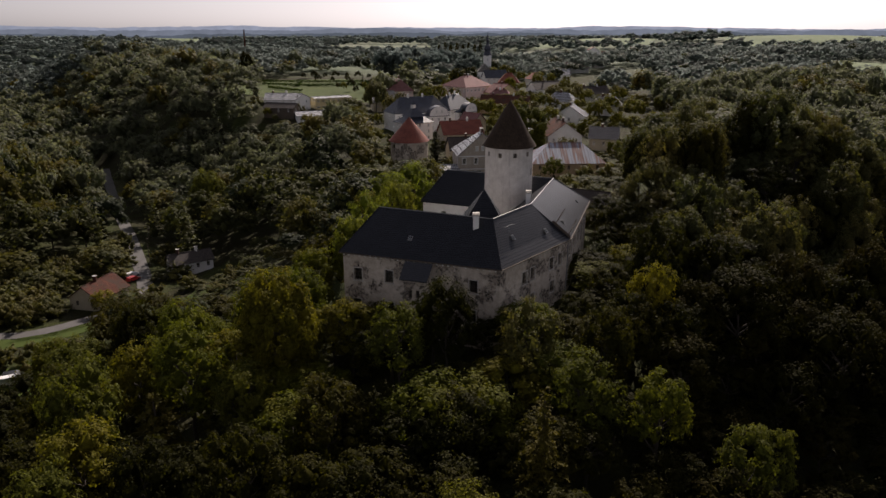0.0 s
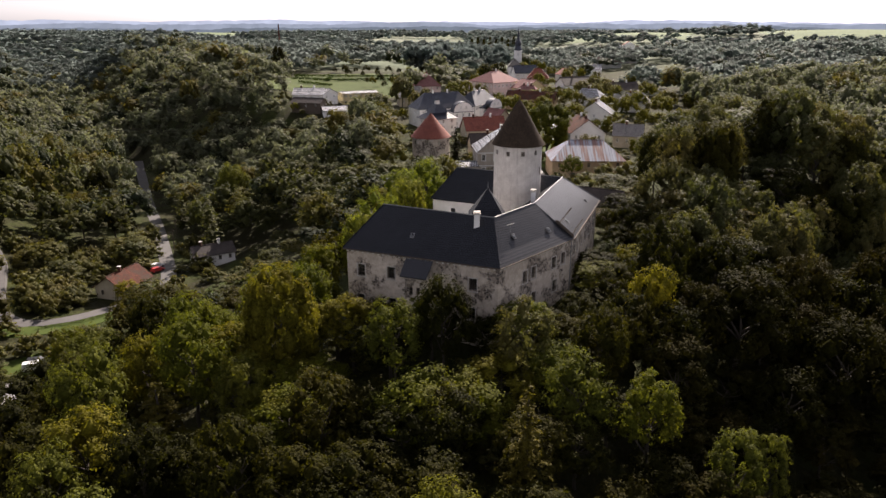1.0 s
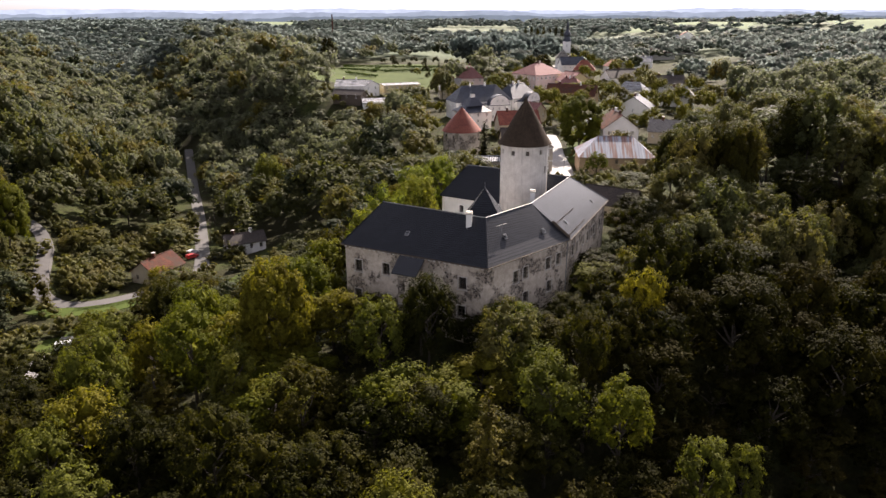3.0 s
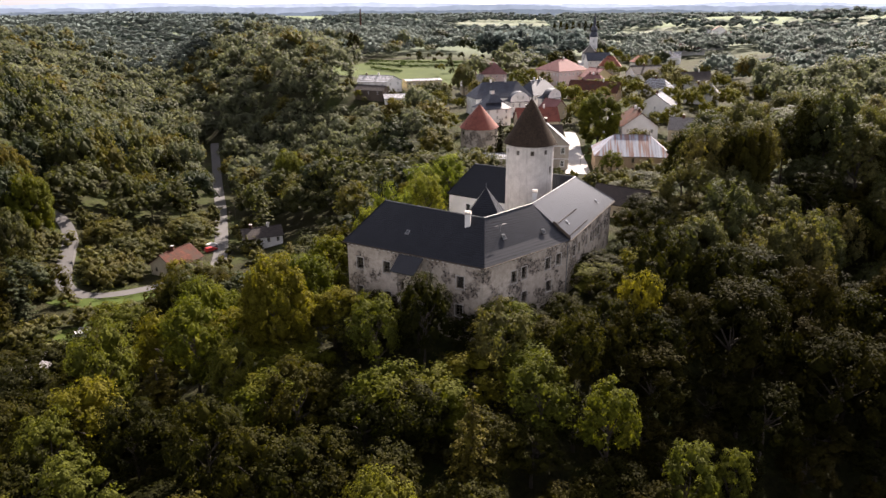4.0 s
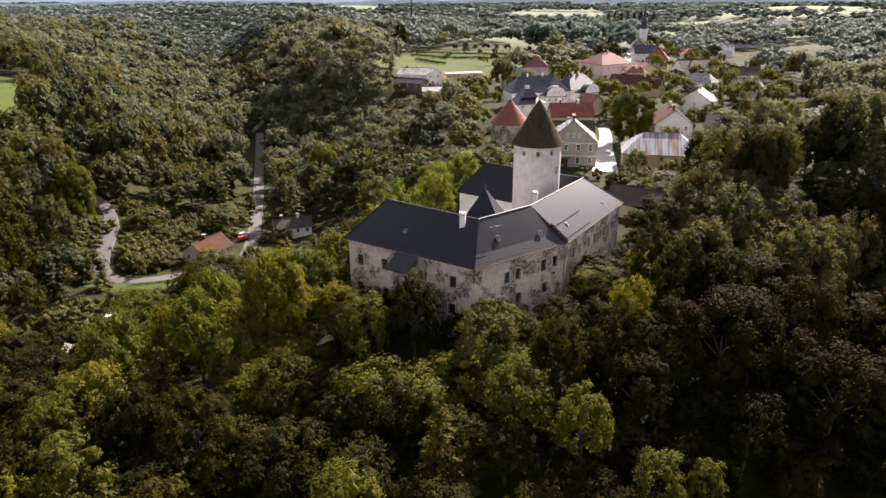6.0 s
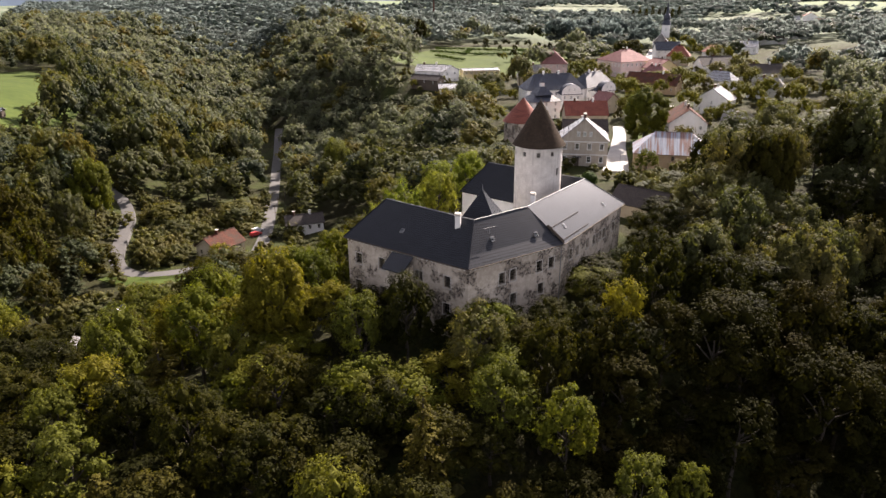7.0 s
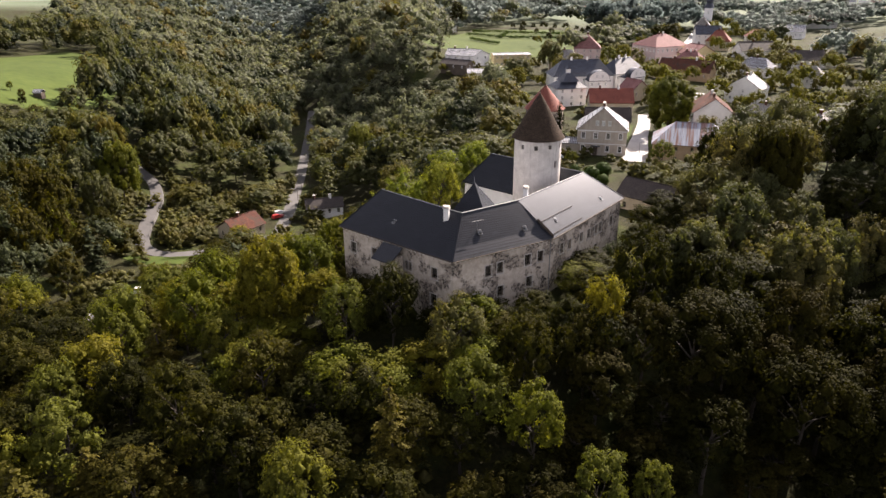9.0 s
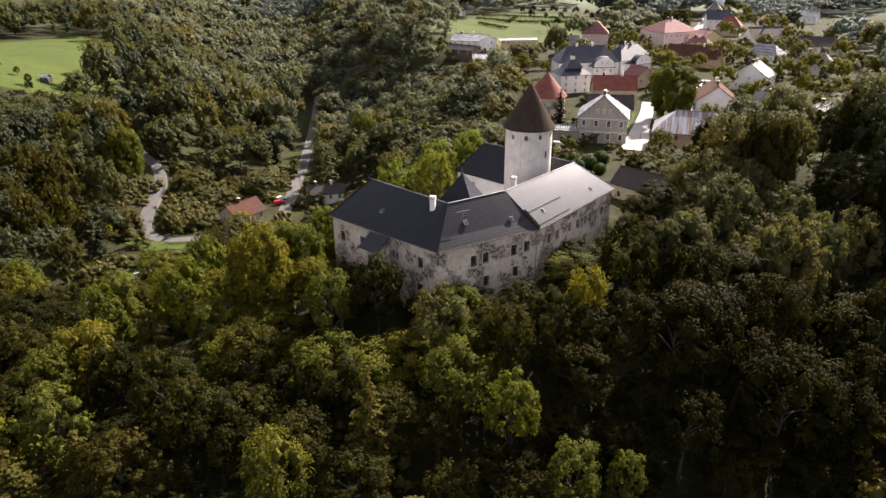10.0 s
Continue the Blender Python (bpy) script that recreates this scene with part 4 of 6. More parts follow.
        put("cap", m, M_STONE, ch)
    return ob


# the big gabled house in the street
gh = house((5.2, 233.0), (21.4, 235.0), 15, 8.8, 7.6, "half", M_BEIGE, M_PALEROOF, "large beige gabled house with pale metal roof and white window frames", 4, 2, z=33.0, chimneys=2, win=(1.2, 2.0), surround=M_WHITE)
inv = gh.matrix_world.inverted()
a, b = Vector((5.2, 233.0)), Vector((21.4, 235.0))
d = (b - a).normalized(); n = Vector((d.y, -d.x))
for z0, z1, out in ((36.95, 37.2, 0.12), (41.3, 41.6, 0.16)):
    m = Mesh()
    m.hexa([at(a + n * out, z0), at(b + n * out, z0), at(b, z0), at(a, z0)], [at(a + n * out, z1), at(b + n * out, z1), at(b, z1), at(a, z1)])
    m.v = [tuple(inv @ Vector(v)) for v in m.v]
    part("string_course", m, M_WHITE, gh)
for u in (6.4, 8.4, 10.4):
    m = Mesh()
    c = a + d * u
    m.hexa([at(c - d * 0.55 + n * 0.05, 43.2), at(c + d * 0.55 + n * 0.05, 43.2), at(c + d * 0.55 - n * 0.02, 43.2), at(c - d * 0.55 - n * 0.02, 43.2)],
           [at(c - d * 0.55 + n * 0.05, 44.9), at(c + d * 0.55 + n * 0.05, 44.9), at(c + d * 0.55 - n * 0.02, 44.9), at(c - d * 0.55 - n * 0.02, 44.9)])
    m.v = [tuple(inv @ Vector(v)) for v in m.v]
    w_ = part("window", m, M_FRAME_W, gh)
    m = Mesh()
    for s in (-0.26, 0.26):
        q = c + d * s
        m.hexa([at(q - d * 0.2 + n * 0.08, 43.4), at(q + d * 0.2 + n * 0.08, 43.4), at(q + d * 0.2 + n * 0.03, 43.4), at(q - d * 0.2 + n * 0.03, 43.4)],
               [at(q - d * 0.2 + n * 0.08, 44.7), at(q + d * 0.2 + n * 0.08, 44.7), at(q + d * 0.2 + n * 0.03, 44.7), at(q - d * 0.2 + n * 0.03, 44.7)])
    m.v = [tuple(inv @ Vector(v)) for v in m.v]
    part("pane", m, M_PANE, w_)
m = Mesh()
c = a + d * 6.2
box_at = lambda w_, z0, z1, o0, o1: m.hexa([at(c + d * sx * w_ + n * so, z0) for sx, so in ((-1, o1), (1, o1), (1, o0), (-1, o0))], [at(c + d * sx * w_ + n * so, z1) for sx, so in ((-1, o1), (1, o1), (1, o0), (-1, o0))])
box_at(0.75, 33.0, 36.0, -0.1, 0.12)
m.v = [tuple(inv @ Vector(v)) for v in m.v]
door = part("door", m, M_WOOD, gh, "dark double house door")
m = Mesh(); box_at(1.0, 36.0, 36.25, -0.1, 0.2)
m.v = [tuple(inv @ Vector(v)) for v in m.v]
part("lintel", m, M_WHITE, door)
m = Mesh(); box_at(1.5, 36.3, 36.45, -0.05, 1.3)
m.v = [tuple(inv @ Vector(v)) for v in m.v]
part("canopy", m, M_BLUESLATE, gh, "small blue grey canopy over the door")
house((-7.0, 231.0), (5.2, 232.6), 5, 4.2, 1.2, "side", M_BEIGE, M_PALEROOF, "low beige gatehouse annex with pale roof", 2, 1, chimneys=0, z=33.0, category="outbuilding")
# barn with rusty sheet roof
house((30.2, 229.5), (54.5, 230.5), 16, 6.6, 5.6, "hip", M_ORANGE, M_RUST, "long crumbling ochre barn with rusty striped sheet roof", 5, 2, M_FRAME, z=33.2, chimneys=0, category="barn")
house((41.0, 270), (54.5, 271.5), 17, 7.4, 5.2, "front", M_WHITE, M_BROWNTILE, "white gabled house with faded red tiled roof", 3, 2, z=35.4, chimneys=2)
house((68, 236), (81, 228), 14, 5.0, 5.8, "front", M_OCHRE, M_GREYTILE, "old farmhouse with worn grey roof among trees", 3, 1, M_FRAME, z=max(40.0, ground_z(75, 236)))
house((60, 284), (71, 281), 9, 4.4, 4.2, "side", M_OCHRE, M_GREYTILE, "low house with worn grey slate roof behind trees", 3, 1)
house((52, 330), (66, 325), 11, 6, 5, "front", M_WHITE, M_BLUESLATE, "white house with dark slate roof and tall chimneys", 3, 2, chimneys=2)
house((27, 166), (38.5, 160.5), 8, 5.2, 3.4, "side", M_OCHRE, M_DARKTILE, "low outbuilding with dark roof and ochre wall by the castle", 3, 1, M_FRAME, chimneys=0, z=36.5, category="outbuilding")
for p, q, deep_, style_, mat_, lab_ in [((78, 372), (94, 368), 10, "hip", M_GREYTILE, "white house with grey hipped roof among gardens"),
                                        ((84, 430), (104, 438), 10, "side", M_DARKTILE, "long low house with dark roof among gardens")]:
    house(p, q, deep_, 4.6, 4.6, style_, M_WHITE, mat_, lab_, 4, 1, chimneys=2)
# long red house, brown house
house((3.0, 264), (19, 267.5), 9, 3.4, 4.4, "side", M_OCHRE, M_DARKTILE, "long low house with dark brown tiled roof behind the beige house", 5, 1, chimneys=1)
house((0.5, 289), (17, 294), 10, 4.6, 5.0, "side", M_OCHRE, M_REDTILE, "long low house with red tiled roof", 5, 1, chimneys=2)
house((19.6, 378), (44.5, 371), 12, 4.2, 5.0, "side", M_ORANGE, M_BROWNTILE, "long low house with brown tiled roof", 6, 1, chimneys=2)
house((34, 434), (47, 446), 12, 5.5, 5.0, "front", M_YELLOW, M_PINKTILE, "faded yellow gabled house with pale roof", 3, 2)
house((25, 415), (39, 409), 10, 4.6, 4.6, "hip", M_OCHRE, M_PINKTILE, "house with faded pink hipped roof and chimneys", 4, 1, chimneys=3)
house((40, 512), (55, 511), 14, 6.0, 6.5, "hip", M_OCHRE, M_REDTILE, "house with red hipped roof at the street", 4, 2)
house((33, 545), (50, 549), 12, 7.0, 5.5, "side", M_WHITE, M_BLUESLATE, "white house with slate roof beside the church", 4, 2)
house((62, 470), (82, 480), 12, 4.5, 5, "side", M_WHITE, M_DARKTILE, "house with dark roof among trees", 4, 1)
house((58, 400), (72, 392), 10, 4.5, 4.5, "hip", M_WHITE, M_PALEROOF, "low building with pale metal roof", 3, 1)
# pink corner house
house((-1.0, 449.6), (14.0, 434), 24, 9.6, 6.0, "hip", M_PINK, M_PINKTILE, "large pink house with faded pink hipped roof", 7, 2, z=38.5, chimneys=2, surround=M_WHITE)
house((-34, 437), (-18.5, 440), 17, 6.5, 7.5, "hip", M_PINK, M_PINKTILE, "house with steep faded pink hipped roof", 4, 2)
house((-38, 384), (-21, 388), 13, 5.0, 5.5, "hip", M_OCHRE, M_GREYTILE, "house with grey hipped roof", 4, 1)
# white manor with blue slate roofs
pav = house((-15.5, 300), (-4.5, 307.5), 11, 8.2, 3.6, "hip", M_WHITE, M_BLUESLATE, "white corner pavilion with two-tiered slate roof and a lantern", 3, 3, z=35.4, chimneys=0, category="manor")
inv = pav.matrix_world.inverted()
pc = Vector((-13.1, 308.3))
for name, mat, w0, w1, z0, z1 in (("upper_roof", M_BLUESLATE, 4.0, 1.1, 46.0, 49.4), ("lantern", M_WHITE, 0.8, 0.8, 49.2, 51.0), ("lantern_roof", M_BLUESLATE, 1.2, 0.1, 51.0, 52.6)):
    m = Mesh()
    du, dv = Vector((0.826, 0.563)), Vector((-0.563, 0.826))
    m.hexa([at(pc + du * w0 * sx + dv * w0 * sy, z0) for sx, sy in ((-1, -1), (1, -1), (1, 1), (-1, 1))], [at(pc + du * w1 * sx + dv * w1 * sy, z1) for sx, sy in ((-1, -1), (1, -1), (1, 1), (-1, 1))])
    m.v = [tuple(inv @ Vector(v)) for v in m.v]
    part(name, m, mat, pav)
house((-22, 323), (3.0, 336.5), 13, 8.6, 6.6, "hip", M_WHITE, M_BLUESLATE, "white manor wing with blue grey hipped slate roof", 7, 2, z=36.6, chimneys=2, category="manor")
def round_gable(ob, a, b, z0, rise):
    """A white curved gable with a moulded edge and two small windows, standing on the front from a to b."""
    a, b = Vector(a), Vector(b)
    d = (b - a).normalized(); n = Vector((d.y, -d.x)); w_ = (b - a).length
    inv_ = ob.matrix_world.inverted()
    outline = [(0, 0), (w_, 0)] + [(w_ / 2 + w_ / 2 * math.cos(t) * (0.86 + 0.14 * math.cos(t) ** 2), rise * math.sin(t) ** 0.8) for t in [math.pi * k / 14 for k in range(1, 14)]]
    for name, mat, near_, far_, grow in (("gable", M_WHITE, 0.35, -0.35, 1.0), ("gable_coping", M_BLUESLATE, 0.25, -3.2, 1.05)):
        m = Mesh()
        front = [at(a + d * (w_ / 2 + (u - w_ / 2) * grow) + n * near_, z0 + v * grow - (0.0 if grow == 1 else 0.05)) for u, v in outline]
        rear = [at(a + d * (w_ / 2 + (u - w_ / 2) * grow) + n * far_, z0 + v * grow) for u, v in outline]
        m.face(*front); m.face(*rear[::-1])
        for k in range(len(front)):
            j = (k + 1) % len(front)
            m.face(front[j], front[k], rear[k], rear[j])
        m.v = [tuple(inv_ @ Vector(v)) for v in m.v]
        part(name, m, mat, ob)
    for s in (0.36, 0.64):
        c = a + d * w_ * s
        m = Mesh()
        m.hexa([at(c + d * sx + n * sy, z0 + rise * 0.3) for sx, sy in ((-0.35, 0.42), (0.35, 0.42), (0.35, 0.3), (-0.35, 0.3))], [at(c + d * sx + n * sy, z0 + rise * 0.58) for sx, sy in ((-0.35, 0.42), (0.35, 0.42), (0.35, 0.3), (-0.35, 0.3))])
        m.v = [tuple(inv_ @ Vector(v)) for v in m.v]
        part("window", m, M_PANE, ob)


ob = house((-6.2, 323.5), (2.4, 327.8), 6, 7.4, 2.2, "hip", M_WHITE, M_BLUESLATE, "white risalit of the manor with a curved gable", 3, 2, z=36.6, chimneys=0, category="manor")
round_gable(ob, (-6.2, 323.5), (2.4, 327.8), 44.0, 4.3)
ob = house((10.6, 336.0), (16.4, 343.8), 6, 7.0, 2.2, "hip", M_WHITE, M_BLUESLATE, "white end risalit of the manor with a curved gable", 3, 2, z=37.2, chimneys=0, category="manor")
round_gable(ob, (10.6, 336.0), (16.4, 343.8), 44.2, 4.1)
house((3.5, 341), (15.5, 357), 12, 7.8, 6.2, "hip", M_WHITE, M_BLUESLATE, "white manor wing with slate roof and tall chimneys", 6, 2, z=37.2, chimneys=2, category="manor")
house((14.0, 319), (20.0, 326), 9, 4.4, 4.0, "front", M_OCHRE, M_PINKTILE, "small ochre house with pink tiled roof", 2, 1, chimneys=0)
# villa and flat building by the park
house((-95.9, 378), (-80, 379), 13, 7.4, 2.9, "side", M_WHITE, M_PALEROOF, "plain white two-storey villa with pale roof", 4, 2, z=38.8, chimneys=2)
house((-79.5, 379), (-73.5, 389.5), 8, 7.4, 2.6, "front", M_WHITE, M_PALEROOF, "white gabled wing of the villa", 2, 2, z=38.8, chimneys=0)
house((-70.5, 389.4), (-52, 399), 11, 6.8, 0.5, "side", M_YELLOW, M_PALEROOF, "long flat-roofed building with cream walls", 7, 2, z=38.9, chimneys=0, win=(1.6, 1.2))
house((-73, 350), (-50, 358), 9, 3.0, 1.6, "side", M_WHITE, M_PALEROOF, "low shed with pale sheet roof", 4, 1, z=38.0, chimneys=0, category="shed")
house((-92, 360), (-76, 356), 7, 2.6, 2.2, "side", M_WOOD, M_DARKTILE, "dark timber shed with tiled roof", 3, 1, chimneys=0, category="shed")
house((-190, 593), (-170, 581), 12, 5.5, 4.5, "side", M_WHITE, M_GREYTILE, "white house with dormers at the far side of the park", 5, 2, chimneys=2)
# valley houses
house((-93.2, 174.0), (-90.3, 185.5), 9.5, 3.2, 3.6, "side", M_OCHRE, M_BROWNTILE, "small old cottage with weathered red tiled roof by the lane", 3, 1, M_FRAME, chimneys=1)
house((-84.5, 203.5), (-74.0, 210.8), 7, 3.0, 2.6, "side", M_WHITE, M_DARKTILE, "low white cottage with dark roof in the shade", 4, 1, M_FRAME, chimneys=2)
house((-87.0, 99.5), (-81.3, 113), 6.5, 2.6, 2.4, "side", M_WOOD, M_GREYTILE, "timber shed with worn pale shingle roof", 2, 1, M_FRAME, chimneys=0, category="shed")
rng = random.Random(8)
for x, y in [(70, 560), (95, 610), (-20, 700), (120, 700), (60, 680), (150, 760), (90, 780), (200, 900), (170, 840), (-60, 820), (-250, 800), (-150, 900), (-120, 880), (260, 1000), (10, 900), (120, 900), (150, 960), (185, 985), (135, 1010), (210, 1040), (110, 960), (160, 880)]:
    w_ = rng.uniform(12, 24)
    t_ = rng.uniform(-0.5, 0.5)
    house((x, y), (x + w_ * math.cos(t_), y + w_ * math.sin(t_)), rng.uniform(9, 13), 5, 4.5, rng.choice(["side", "hip", "front"]), M_WHITE, rng.choice([M_REDTILE, M_GREYTILE, M_PINKTILE, M_PALEROOF]), "village house far among trees", 4, 1, sides=False)

# round bastion with a red cone
BC, BR, BZ = Vector((-12.8, 262.5, 0)), 7.2, 42.6
bastion = thing("bastion", Matrix.Translation((BC.x, BC.y, 33)), "round rubble stone bastion with a red tiled cone roof", "tower")
inv = bastion.matrix_world.inverted()
m = Mesh(); N = 40
ringp = lambda r_, z: [BC + Vector((math.cos(math.tau * k / N) * r_, math.sin(math.tau * k / N) * r_, z)) for k in range(N)]
for (r0, z0), (r1, z1) in zip([(7.4, 26), (7.2, 33), (7.0, BZ)], [(7.2, 33), (7.0, BZ), (6.4, BZ)]):
    q0, q1 = ringp(r0, z0), ringp(r1, z1)
    for k in range(N):
        m.face(q0[k], q0[(k + 1) % N], q1[(k + 1) % N], q1[k])
m.v = [tuple(inv @ Vector(v)) for v in m.v]
part("wall", m, M_PLASTER_OLD, bastion)
m = Mesh()
q0, q1 = ringp(7.7, BZ - 0.2), ringp(0.1, 51.2)
q2 = ringp(6.0, BZ + 0.2)
for k in range(N):
    m.face(q0[k], q0[(k + 1) % N], q1[(k + 1) % N], q1[k])
    m.face(q0[(k + 1) % N], q0[k], q2[k], q2[(k + 1) % N])
m.v = [tuple(inv @ Vector(v)) for v in m.v]
part("roof", m, M_REDTILE, bastion, "red tiled cone roof")
for a_ in (-100, -60, -140):
    m = Mesh()
    c, s = math.cos(radians(a_)), math.sin(radians(a_))
    p, d, n = BC + Vector((c, s, 0)) * 7.02, Vector((-s, c, 0)), Vector((c, s, 0))
    m.hexa([p + d * sx + n * sy + Vector((0, 0, 40.2)) for sx, sy in ((-0.5, 0.06), (0.5, 0.06), (0.5, -0.2), (-0.5, -0.2))][::-1], [p + d * sx + n * sy + Vector((0, 0, 41.6)) for sx, sy in ((-0.5, 0.06), (0.5, 0.06), (0.5, -0.2), (-0.5, -0.2))][::-1])
    m.v = [tuple(inv @ Vector(v)) for v in m.v]
    part("window", m, M_PANE, bastion)

# church
CX, CY = 38.5, 622.0
church = thing("church", Matrix.Translation((CX, CY, 39)), "white village church with a slender dark onion spire", "church")
inv = church.matrix_world.inverted()
def cput(name, m, mat, lab=""):
    m.v = [tuple(inv @ Vector(v)) for v in m.v]
    return part(name, m, mat, church, lab)
m = Mesh(); m.box(CX - 3.2, CY - 3.2, 36, CX + 3.2, CY + 3.2, 60); cput("tower", m, M_WHITE)
m = Mesh()
prof = [(3.7, 59.8), (3.3, 61.5), (2.4, 63.5), (2.9, 65.5), (2.3, 67.5), (1.2, 69), (1.0, 71), (1.3, 72.2), (0.7, 74), (0.25, 77), (0.05, 80)]
for (r0, z0), (r1, z1) in zip(prof, prof[1:]):
    for k in range(16):
        a0, a1 = math.tau * k / 16, math.tau * (k + 1) / 16
        m.face(*[Vector((CX + math.cos(q) * w_, CY + math.sin(q) * w_, z)) for q, w_, z in ((a0, r0, z0), (a1, r0, z0), (a1, r1, z1), (a0, r1, z1))])
cput("spire", m, M_BLUESLATE)
m = Mesh(); m.box(CX - 9, CY - 18, 36, CX + 3, CY - 3.4, 47); cput("nave", m, M_WHITE)
m = Mesh()
slab(m, [(CX - 9.5, CY - 18.5, 46.8), (CX - 3, CY - 18.5, 54), (CX - 3, CY - 3.4, 54), (CX - 9.5, CY - 3.4, 46.8)])
slab(m, [(CX + 3.5, CY - 18.5, 46.8), (CX - 3, CY - 18.5, 54), (CX - 3, CY - 3.4, 54), (CX + 3.5, CY - 3.4, 46.8)])
m.face((CX - 9, CY - 18, 47), (CX + 3, CY - 18, 47), (CX - 3, CY - 18, 53.6))
cput("nave_roof", m, M_GREYTILE)
for dz in (56.5, 50.5):
    m = Mesh(); m.box(CX - 0.6, CY - 3.3, dz - 1.1, CX + 0.6, CY - 3.0, dz + 1.1); cput("window", m, M_PANE)


# parked cars
def car(x, y, turn, paint, label, long=4.4, tall=1.5, van=False):
    z = ground_z(x, y) + 0.18
    ob = thing("car", pose(x, y, z, 0, 0, turn), label, "car")
    m = Mesh()
    w_ = 0.88
    prof = [(-long / 2, 0.35), (-long / 2, 0.85), (-long / 2 + 0.15, 0.95), (-long / 2 + 0.3, tall), (long * (0.22 if van else 0.12), tall), (long * 0.32, 0.98), (long / 2 - 0.15, 0.82), (long / 2, 0.6), (long / 2, 0.35)]
    s0 = [(px, -w_ + (0.1 if pz > 1.2 else 0), pz) for px, pz in prof]
    s1 = [(px, w_ - (0.1 if pz > 1.2 else 0), pz) for px, pz in prof]
    m.face(*s0[::-1]); m.face(*s1)
    for k in range(len(prof)):
        j = (k + 1) % len(prof)
        m.face(s0[k], s0[j], s1[j], s1[k])
    body = part("body", m, paint, ob)
    g = Mesh()
    for sy in (-1, 1):
        g.hexa([(-long / 2 + 0.55, sy * 0.86 - 0.03, 1.0), (long * 0.24, sy * 0.86 - 0.03, 1.0), (long * 0.24, sy * 0.86 + 0.03, 1.0), (-long / 2 + 0.55, sy * 0.86 + 0.03, 1.0)],
               [(-long / 2 + 0.6, sy * 0.80 - 0.03, tall - 0.12), (long * 0.12, sy * 0.80 - 0.03, tall - 0.12), (long * 0.12, sy * 0.80 + 0.03, tall - 0.12), (-long / 2 + 0.6, sy * 0.80 + 0.03, tall - 0.12)])
    part("side_window", g, M_PANE, body)
    for px in (-long * 0.32, long * 0.32):
        for sy in (-1, 1):
            t = Mesh(); t.tube((px, sy * 0.9, 0.32), (px, sy * 0.68, 0.32), 0.32, 0.32, 12)
            part("wheel", t, M_RUBBER, ob)
    return ob


car(-90.2, 129.0, 25, M_CARWHITE, "white van parked on rough grass", 4.9, 1.9, True)
car(-91.5, 132.0, 20, M_CARDARK, "dark car parked beside the van", 4.3, 1.45)
car(-96.6, 202.4, 62, M_CARRED, "red car parked beside the lane", 4.1, 1.45)
car(-98.8, 207.0, 62, M_CARWHITE, "white car parked beside the lane", 4.1, 1.45)
car(0.5, 224.5, 15, M_CARWHITE, "white car parked by the beige house", 4.2, 1.5)
car(35.5, 292, 70, M_CARDARK, "dark car parked under the big tree", 4.3, 1.5)
car(22, 503, 80, M_CARDARK, "dark car standing in the street", 4.3, 1.5)
car(27, 488, 80, M_CARWHITE, "pale car standing in the street", 4.3, 1.5)
for k in range(6):
    car(-64 + k * 3.1, 380 + k * 1.4, 100, [M_CARWHITE, M_CARDARK][k % 2], "car parked before the flat building", 4.3, 1.5)


# factory chimney, lamp post, poles, field shed
m = Mesh()
for k in range(6):
    m.tube((0, 0, k * 6.0 - 1), (0, 0, k * 6.0 + 5), 1.3 - k * 0.1, 1.2 - k * 0.1, 14, k == 5)
stack = part("factory_chimney", m, M_BROWNTILE)
stack.location = (-238, 866, ground_z(-238, 866))
tagged(stack, "tall slender brick factory chimney behind the park", "chimney")
m = Mesh(); m.tube((0, 0, -0.3), (0, 0, 4.2), 0.09, 0.06, 8)
m.tube((0, 0, 4.1), (0.9, 0, 4.35), 0.05, 0.04, 6); m.box(0.7, -0.12, 4.28, 1.2, 0.12, 4.42)
post = part("street_lamp", m, M_ZINC)
post.location = (25.6, 238.5, ground_z(25.6, 238.5))
tagged(post, "grey street lamp post beside the village street", "street lamp")
for x, y, turn in [(-102.5, 221, 60), (-107.5, 232, 62), (-113.5, 248, 60)]:
    m = Mesh(); m.tube((0, 0, -0.3), (0, 0, 7.5), 0.11, 0.08, 8); m.box(-0.7, -0.05, 6.9, 0.7, 0.05, 7.02)
    o = part("utility_pole", m, M_WOOD)
    o.matrix_world = pose(x + 4.2, y - 1.5, ground_z(x + 4.2, y - 1.5), 0, 0, turn)
    tagged(o, "wooden utility pole with a crossarm beside the lane", "utility pole", "lane poles")
hx, hy = -219, 217
hut = thing("field_shed", pose(hx, hy, ground_z(hx, hy), 0, 0, 20), "small wooden shed with pale roof on the meadow", "shed")
m = Mesh(); m.box(-1.6, -1.6, -0.4, 1.6, 1.6, 2.4)
part("wall", m, M_WOOD, hut)
m = Mesh(); slab(m, [(-2, -2, 2.3), (2, -2, 2.3), (2, 0, 3.6), (-2, 0, 3.6)]); slab(m, [(-2, 2, 2.3), (2, 2, 2.3), (2, 0, 3.6), (-2, 0, 3.6)])
part("roof", m, M_PALEROOF, hut)

